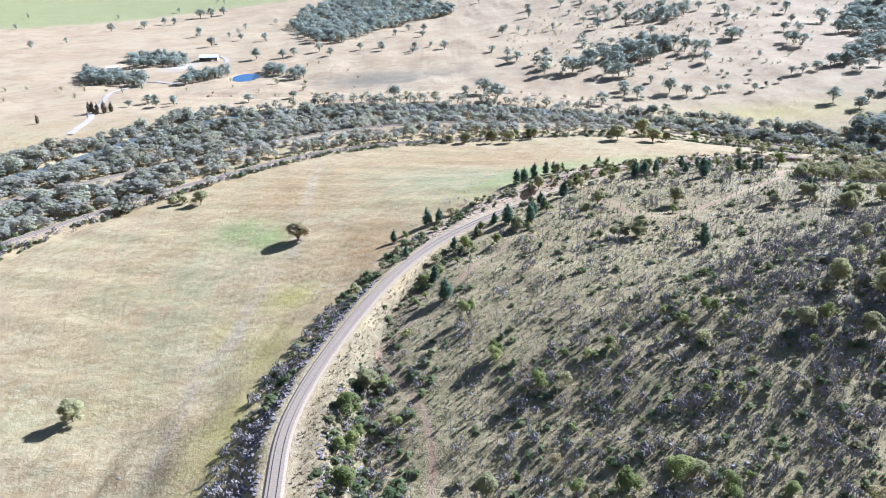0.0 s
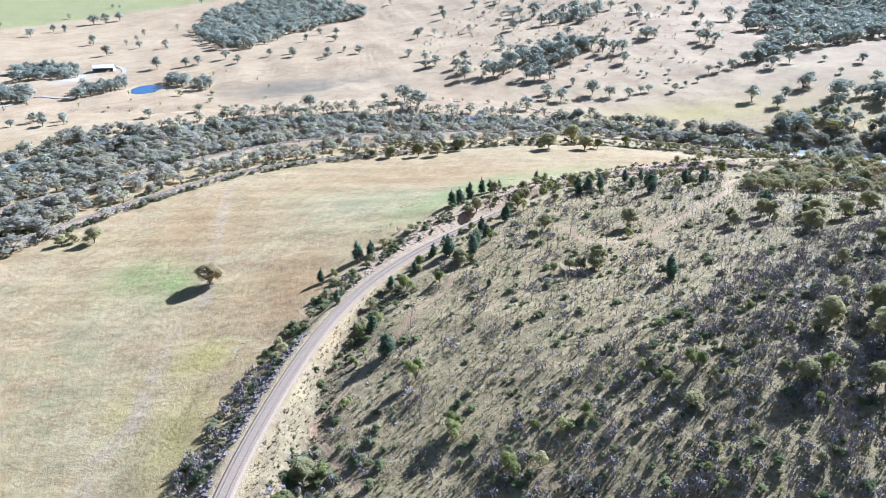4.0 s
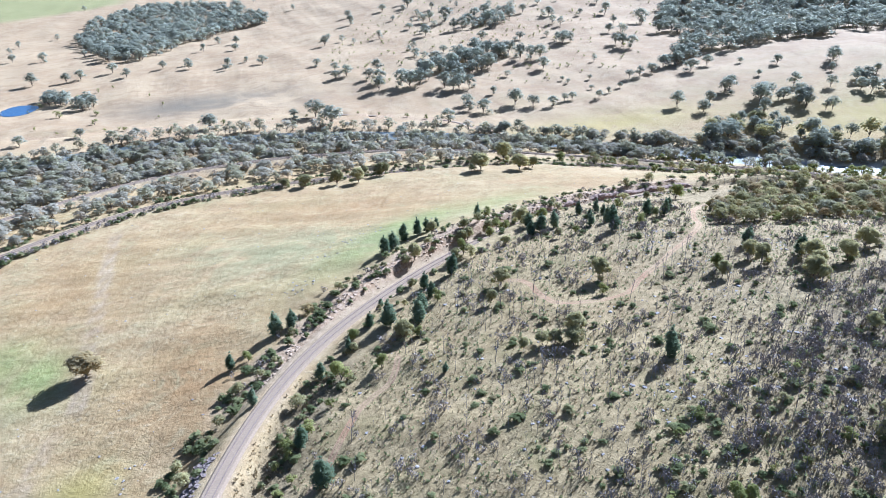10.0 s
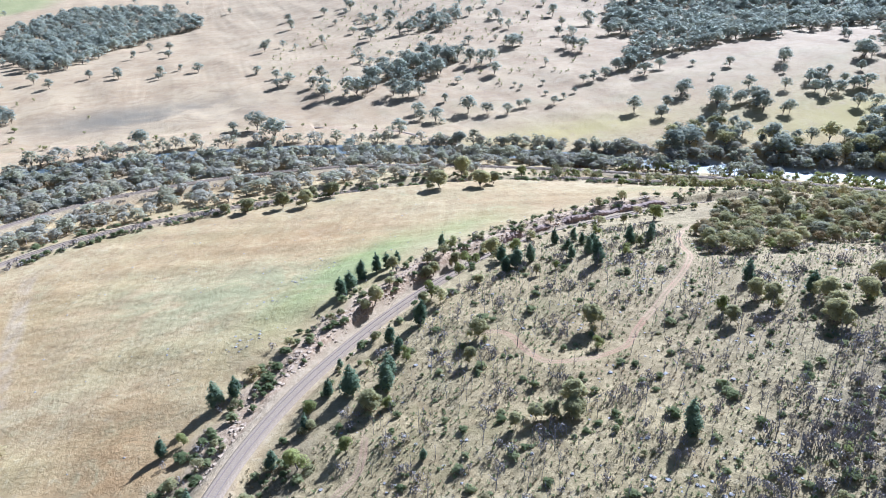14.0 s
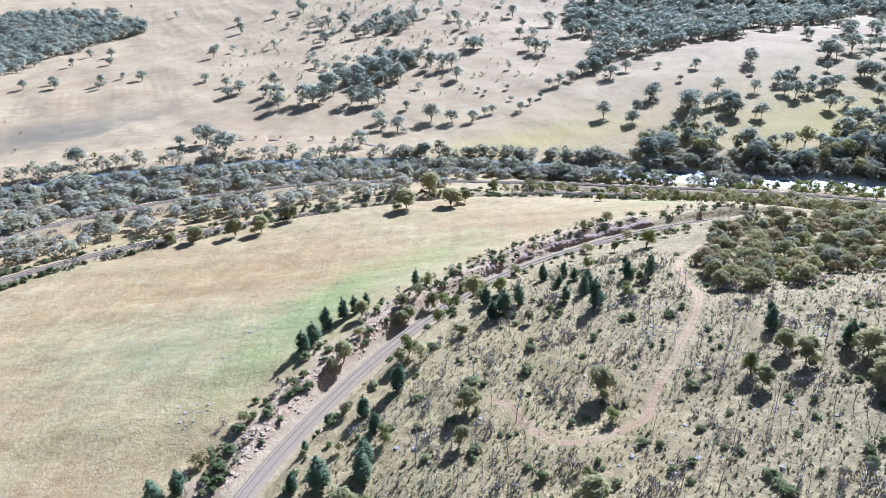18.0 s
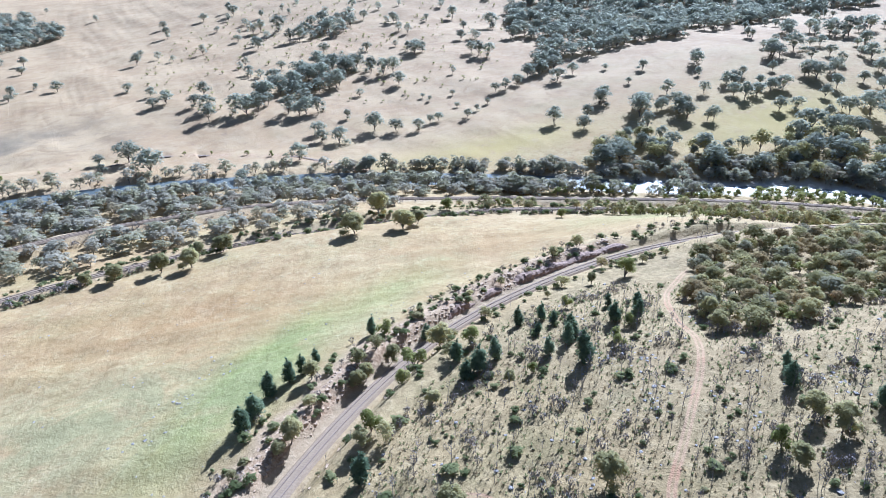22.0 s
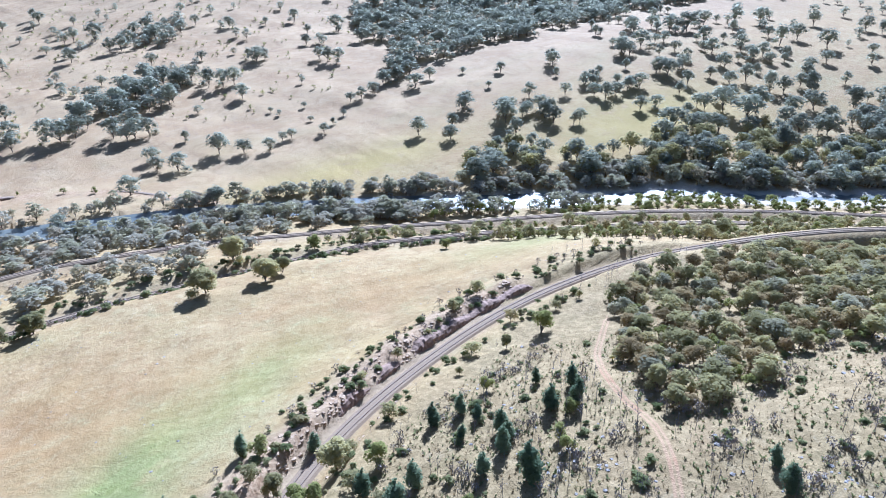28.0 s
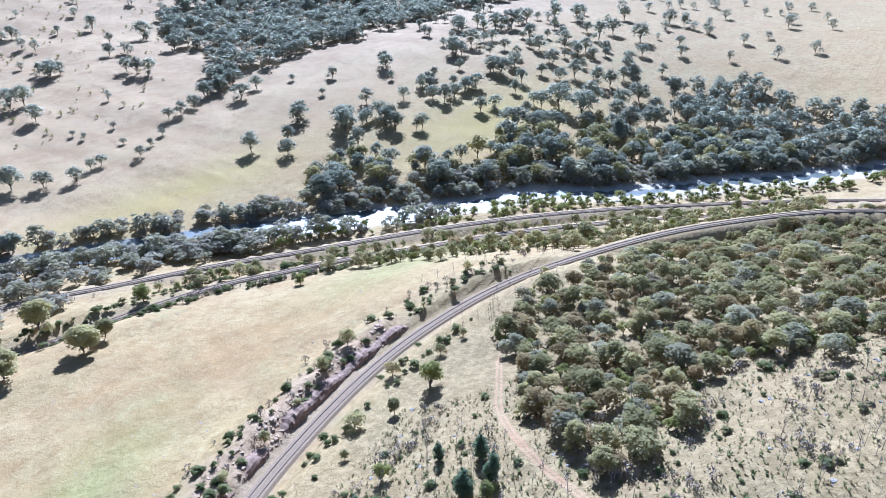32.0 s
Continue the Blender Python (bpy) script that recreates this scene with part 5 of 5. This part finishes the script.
woods("hillside_regrowth", "wattle", scatter(STEEP, 5.2, 81, 0.66, 15), (0.9, 2.2), 0, 82, "bushy green regrowth on the steep burnt hill", "thicket")
woods("hillside_gums", "eucalypt", scatter(STEEP, 17, 83, 0.5, 25), (2.0, 3.8), 1, 84, "small gums regrowing on the burnt hill", "thicket")
BURNT_CORE = [(62, 108), (66, 150), (84, 172), (110, 182), (150, 192), (172, 178), (160, 140), (130, 100), (90, 84)]
core = scatter(BURNT_CORE, 2.3, 151, 0.52, 15)
strewn("burnt_stand", DEAD, core[::2], (2.6, 6.6), 152, DEAD_WOOD, "crowded fire-blackened saplings on the steep hill", "dead trees")
strewn("burnt_thicket", GREY_BUSH, core[1::2], (1.0, 2.8), 153, GREY_TWIG, "tangled grey burnt scrub on the steep hill", "scrub", 0, (0.9, 1.5))
strewn("burnt_saplings", DEAD, rest, (1.8, 5.4), 51, DEAD_WOOD, "bare burnt saplings across the hillside", "dead trees")
strewn("grey_scrub", GREY_BUSH, clear_of(clear_of(scatter(HILLSIDE, 2.6, 44, 0.76, 16), 2.5, DIRT_TRACK, HILL_TRACK), 8, RAIL), (0.9, 2.2), 52, GREY_TWIG, "leafless grey scrub on the hill", "scrub", 0, (0.9, 1.5))
strewn("low_green_scrub", LOW_SHRUB, clear_of(clear_of(scatter(HILLSIDE, 3.0, 45, 0.76, 12), 2.5, DIRT_TRACK, HILL_TRACK), 7, RAIL), (0.6, 1.9), 53, SHRUB, "low green regrowth between burnt saplings", "scrub", 0, (1.0, 1.8))
strewn("steep_hill_scrub", LOW_SHRUB, scatter(STEEP, 2.4, 85, 0.60, 12), (0.4, 1.4), 86, SHRUB, "low green scrub covering the steep hill", "scrub", 0, (1.0, 1.9))
strewn("steep_grey_scrub", GREY_BUSH, scatter(STEEP, 2.4, 87, 0.56, 13), (0.9, 2.6), 88, GREY_TWIG, "leafless grey scrub on the steep hill", "scrub", 0, (0.9, 1.5))
strewn("hill_tussocks", TUSSOCK, clear_of(clear_of(scatter(HILLSIDE, 1.55, 46, 0.1, 12), 1.05, DIRT_TRACK, HILL_TRACK), 4.2, RAIL), (0.18, 0.45), 54, STRAW, "dry grass tussocks over the hillside", "grass", 0, (0.9, 1.5))
strewn("hill_green_tufts", TUSSOCK, clear_of(clear_of(scatter(HILLSIDE, 1.7, 131, 0.42, 14), 1.15, DIRT_TRACK, HILL_TRACK), 5.0, RAIL), (0.22, 0.55), 132, SHRUB, "green tufts between the dry grass of the hill", "grass", 0, (1.0, 1.8))
PADDOCK = [(-120, 85), (-46, 90), (-44, 140), (-36, 175), (-20, 215), (0, 240), (30, 268), (66, 292), (110, 304), (170, 312), (215, 306), (220, 340), (190, 376), (110, 395), (20, 395), (-70, 370), (-130, 290)]
strewn("paddock_tussocks", TUSSOCK, scatter(PADDOCK, 2.6, 47, 0.62, 18), (0.07, 0.18), 55, STRAW, "dry grass tufts in the paddock", "grass", 0, (1.0, 1.9))
strewn("hill_stones", STONES, clear_of(clear_of(scatter(HILLSIDE, 2.6, 48, 0.78, 12), 2, DIRT_TRACK, HILL_TRACK), 6, RAIL), (0.22, 0.75), 56, STONE, "pale granite stones lying on the hill", "stones", 0.1)
def heap(spots, reach, count, seed):
    """Places crowded round a few spots."""
    rng = np.random.RandomState(seed)
    return np.vstack([np.array(c) + rng.normal(0, reach, (count, 2)) for c in spots])


strewn("hill_outcrops", STONES, clear_of(heap([(105, 209), (96, 226), (97, 245), (104, 241), (124, 213), (79, 166), (114, 178), (97, 167), (65, 160), (96, 193), (88, 150), (104, 150)], 3.0, 26, 141), 2, DIRT_TRACK), (0.25, 0.8), 142, STONE, "grey granite outcrops on the hill", "stones", 0.15)
strewn("paddock_outcrops", STONES, heap([(21, 295), (4, 264), (1, 260), (12, 283), (51, 394), (-38, 196), (30, 305)], 2.6, 16, 143), (0.25, 0.7), 144, STONE, "pale stones in loose patches on the paddock", "stones", 0.1)
strewn("paddock_stones", STONES, scatter(PADDOCK, 3.6, 49, 0.88, 16), (0.2, 0.6), 57, STONE, "pale stones in the paddock grass", "stones", 0.12)


def beside(line, low, high, start, stop, step, seed, side):
    """Places strewn along one side of a line, between two distances, for a stretch of its run in y."""
    rng = np.random.RandomState(seed)
    p = even(line, step)
    run = np.gradient(p, axis=0)
    run /= np.linalg.norm(run, axis=1)[:, None]
    q = p + np.stack([run[:, 1], -run[:, 0]], 1) * rng.uniform(low, high, len(p))[:, None] * side + rng.normal(0, 0.4, p.shape)
    s = np.arange(len(p)) * step
    keep = (s >= start) & (s <= stop) & (rng.uniform(-0.9, 0.9, len(p)) < 0.25 + wave(q[:, 0], q[:, 1], 22, seed))
    return q[keep]


spots = np.vstack([beside(RIVER, 10, 22, 0, 850, 2.2, 97, 1), beside(RIVER, 10, 20, 0, 1250, 3.5, 98, -1)])
woods("bank_gums", "olive_gum", spots[::2], (5.5, 10.0), 0, 99, "grey-green gums lining the river banks", "woodland")
woods("bank_grey_gums", "grey_gum", spots[1::2], (4.5, 8.5), 0, 100, "dull grey gums lining the river banks", "woodland")

# distance along the main line: 0 at its start, embankment 150 to 290, cutting 300 to 470
strewn("embankment_rocks", STONES, np.vstack([beside(RAIL, 3.3, 7.6, 100, 268, 0.05, 60, -1), beside(RAIL, 7.4, 11.5, 120, 225, 0.25, 61, 1)]), (0.4, 1.1), 58, DARK_STONE, "broken rock facing of the railway embankment", "stones", 0.25)
strewn("cutting_rocks", STONES, np.vstack([beside(RAIL, 4.0, 9.0, 290, 490, 0.10, 62, -1), beside(RAIL, 4.8, 7.0, 320, 430, 0.9, 63, 1)]), (0.3, 1.0), 59, RED_STONE, "broken reddish rock along the cutting", "stones", 0.2)
strewn("embankment_scrub", GREY_BUSH, beside(RAIL, 7.5, 15.0, 90, 258, 0.3, 64, -1), (1.2, 2.6), 60, GREY_TWIG, "leafless grey bushes at the foot of the embankment", "scrub", 0, (0.9, 1.4))
strewn("embankment_bushes", LOW_SHRUB, np.vstack([beside(RAIL, 5.5, 15.0, 205, 330, 0.45, 65, -1), beside(RAIL, 4.5, 15.0, 330, 540, 1.0, 66, -1), beside(RAIL, 4.8, 12, 250, 520, 1.8, 67, 1)]), (1.0, 2.6), 61, SHRUB, "green bushes along the railway", "scrub", 0, (0.9, 1.4))
strewn("cutting_grey_scrub", GREY_BUSH, beside(RAIL, 6.5, 17.0, 290, 560, 1.9, 118, -1), (0.9, 2.4), 119, GREY_TWIG, "grey-brown scrub along the top of the cutting", "scrub", 0, (0.9, 1.4))
strewn("lower_line_bushes", LOW_SHRUB, np.vstack([beside(LOWER_RAIL, 3.6, 8.0, 100, 640, 1.3, 68, 1), beside(LOWER_RAIL, 3.6, 9.0, 100, 640, 1.3, 69, -1)]), (1.2, 3.0), 62, SHRUB, "low bushes along the lower railway", "scrub", 0, (0.9, 1.5))
strewn("lower_line_grey_scrub", GREY_BUSH, np.vstack([beside(LOWER_RAIL, 3.4, 7.0, 100, 640, 1.1, 115, 1), beside(FAR_TRACK, 4.0, 9.0, 100, 640, 2.0, 116, 1)]), (1.2, 2.8), 117, GREY_TWIG, "grey-brown scrub along the lower railways", "scrub", 0, (0.9, 1.5))
strewn("lineside_saplings", DEAD, np.vstack([beside(RAIL, 7, 22, 520, 760, 1.1, 90, -1), beside(RAIL, 6, 14, 500, 640, 2.0, 91, 1), beside(RAIL, 6, 16, 340, 520, 2.6, 92, 1)]), (1.6, 4.2), 93, DEAD_WOOD, "thin leafless saplings beside the railway", "dead trees")
bench = beside(RAIL, 8.8, 26.0, 80, 228, 0.11, 110, 1)
bench = clear_of(bench, 1.8, HILL_TRACK)
strewn("bench_tussocks", TUSSOCK, beside(RAIL, 3.4, 12.5, 60, 300, 0.08, 133, 1), (0.2, 0.5), 134, STRAW, "dry tussocks along the flat bench beside the track", "grass", 0, (0.9, 1.6))
strewn("bench_low_scrub", LOW_SHRUB, beside(RAIL, 6.5, 12.0, 130, 300, 0.8, 135, 1), (0.4, 1.2), 136, SHRUB, "small green shrubs on the bench beside the track", "scrub", 0, (1.0, 1.7))
strewn("bench_scrub", LOW_SHRUB, bench[::2], (0.9, 2.4), 111, SHRUB, "green scrub between the railway bench and the hill track", "scrub", 0, (0.9, 1.5))
strewn("bench_grey_scrub", GREY_BUSH, bench[1::2], (1.0, 2.6), 112, GREY_TWIG, "grey leafless scrub between the railway bench and the hill track", "scrub", 0, (0.8, 1.3))
woods("bench_wattles", "wattle", clear_of(beside(RAIL, 9.0, 16.0, 90, 300, 3.2, 113, 1), 2.6, HILL_TRACK), (1.2, 3.2), 1, 114, "olive-green bushes along the railway bench", "thicket")
BETWEEN = [(150, 418), (205, 402), (250, 378), (300, 345), (345, 302), (395, 245), (330, 240), (290, 268), (250, 292), (225, 318), (215, 345), (200, 378), (160, 398)]
spots = clear_of(clear_of(scatter(BETWEEN, 4.2, 94, 0.42, 18), 5.0, LOWER_RAIL, FAR_TRACK), 9, RAIL)
woods("lineside_trees", "eucalypt", spots[::2], (2.6, 6.0), 1, 95, "mixed young trees between the railway lines", "thicket")
woods("lineside_wattles", "wattle", spots[1::2], (1.6, 4.2), 1, 96, "green wattles between the railway lines", "thicket")
woods("lineside_gums", "eucalypt", np.vstack([beside(RAIL, 5.5, 11.0, 575, 800, 2.6, 120, 1), beside(RAIL, 5.5, 12.0, 575, 800, 3.2, 121, -1)]), (2.2, 5.0), 1, 122, "young gums crowding the railway past the woodland", "thicket")
woods("railway_saplings", "eucalypt", np.vstack([beside(RAIL, 7.0, 15.0, 255, 345, 5.5, 70, -1), beside(RAIL, 5.5, 11.0, 345, 560, 12.0, 71, -1), beside(RAIL, 7, 16, 250, 540, 11.0, 72, 1)]), (2.0, 4.0), 1, 73, "young trees along the railway", "thicket")


# ---- the farm across the valley ----
ROOF_IRON = plain("pale_roof_iron", (0.62, 0.63, 0.64), (0.74, 0.75, 0.76), 0.8, 0.45, 0.4)
BLUE_IRON = plain("grey_wall_iron", (0.30, 0.33, 0.36), (0.40, 0.43, 0.46), 0.7, 0.6, 0.3)
WALL_BOARD = plain("pale_weatherboard", (0.55, 0.52, 0.47), (0.68, 0.65, 0.60), 1.2)


def box_mesh(name, low, high, material):
    (x0, y0, z0), (x1, y1, z1) = low, high
    v = [(x, y, z) for z in (z0, z1) for x, y in ((x0, y0), (x1, y0), (x1, y1), (x0, y1))]
    return mesh_from(name, v, [(0, 1, 5, 4), (1, 2, 6, 5), (2, 3, 7, 6), (3, 0, 4, 7), (4, 5, 6, 7), (3, 2, 1, 0)], material)


def gable_mesh(name, wide, deep, eaves, ridge, material, over=0.4, thick=0.3):
    """A pitched roof with its own thickness, the ridge along x."""
    x, y = wide / 2 + over, deep / 2 + over
    v = []
    for lift in (0, thick):
        v += [(-x, -y, eaves + lift), (x, -y, eaves + lift), (x, 0, ridge + lift), (-x, 0, ridge + lift), (-x, y, eaves + lift), (x, y, eaves + lift)]
    f = [(6, 7, 8, 9), (9, 8, 11, 10), (1, 0, 3, 2), (2, 3, 4, 5), (0, 1, 7, 6), (5, 4, 10, 11), (0, 6, 9, 3), (3, 9, 10, 4), (1, 2, 8, 7), (2, 5, 11, 8)]
    return mesh_from(name, v, f, material)


def farm_building(name, x, y, turn, wide, deep, eaves, ridge, wall, label, front_open):
    thing = new(name)
    thing.matrix_basis = Matrix.Translation((x, y, float(height(x, y)))) @ Matrix.Rotation(radians(turn), 4, "Z")
    part("roof", gable_mesh("roof", wide, deep, eaves, ridge, ROOF_IRON), thing, "pale corrugated iron roof")
    a, b, t = wide / 2, deep / 2, 0.15
    part("wall", box_mesh("wall", (-a, b - t, -1), (a, b, eaves), wall), thing)
    part("wall", box_mesh("wall", (-a, -b, -1), (-a + t, b - t, eaves), wall), thing)
    part("wall", box_mesh("wall", (a - t, -b, -1), (a, b - t, eaves), wall), thing)
    if front_open:
        for i in range(5):
            px = -a + t + 0.2 + i * (wide - 0.8) / 4
            part("post", box_mesh("post", (px - 0.12, -b, -1), (px + 0.12, -b + 0.24, eaves), wall), thing)
    else:
        part("wall", box_mesh("wall", (-a + t, -b, -1), (a - t, -b + t, eaves), wall), thing)
    return tagged(thing, label, "building")


farm_building("machinery_shed", -269, 824, 8, 20, 13, 3.4, 5.8, BLUE_IRON, "open-fronted machinery shed with a pale iron roof", True)
farm_building("farmhouse", -342, 740, -12, 15, 10, 3.0, 5.0, WALL_BOARD, "low farmhouse with pale roof among trees", False)
farm_building("farm_outbuilding", -358, 772, 20, 11, 7, 2.8, 4.2, WALL_BOARD, "small farm outbuilding with a pale roof", False)

LANE_DIRT = plain("pale_lane_dirt", (0.315, 0.255, 0.180), (0.400, 0.330, 0.240), 0.4)
lane = even(FARM_LANE, 5.0)
v, f = ribbon(lane, [(-2.2, 0), (0, 0.05), (2.2, 0)], 0.0)
v[:, 2] += height(v[:, 0], v[:, 1]) + 0.45
tagged(new("farm_lane", mesh_from("farm_lane", v, f, LANE_DIRT, shade=True)), "pale dirt lane winding to the farm", "lane", kind="structure")

DAM = plain("dam_water", (0.03, 0.075, 0.15), (0.04, 0.09, 0.17), 0.05, 0.12, 0.5)
turn = np.linspace(0, 2 * np.pi, 33)[:-1]
rim = np.stack([-198 + 13 * np.cos(turn) * (1 + 0.1 * np.sin(3 * turn)), 712 + 23 * np.sin(turn) * (1 + 0.08 * np.cos(2 * turn))], 1)
pond = bmesh.new()
pond.faces.new([pond.verts.new((x, y, POND_Z)) for x, y in rim])
pond_mesh = bpy.data.meshes.new("dam_water")
pond.to_mesh(pond_mesh)
pond.free()
pond_mesh.materials.append(DAM)
tagged(new("dam_water", pond_mesh), "blue water of a small farm dam", "pond", kind="structure")

plant_all([(-263, 517, 9.5), (-259, 514, 10.5), (-256, 515, 9.0), (-253, 520, 10.0), (-250, 524, 8.5), (-281, 479, 7.5)], "poplar", "bare brown poplar in a row by the farm lane", "tree", "poplar", "poplars by the lane", 0.9)
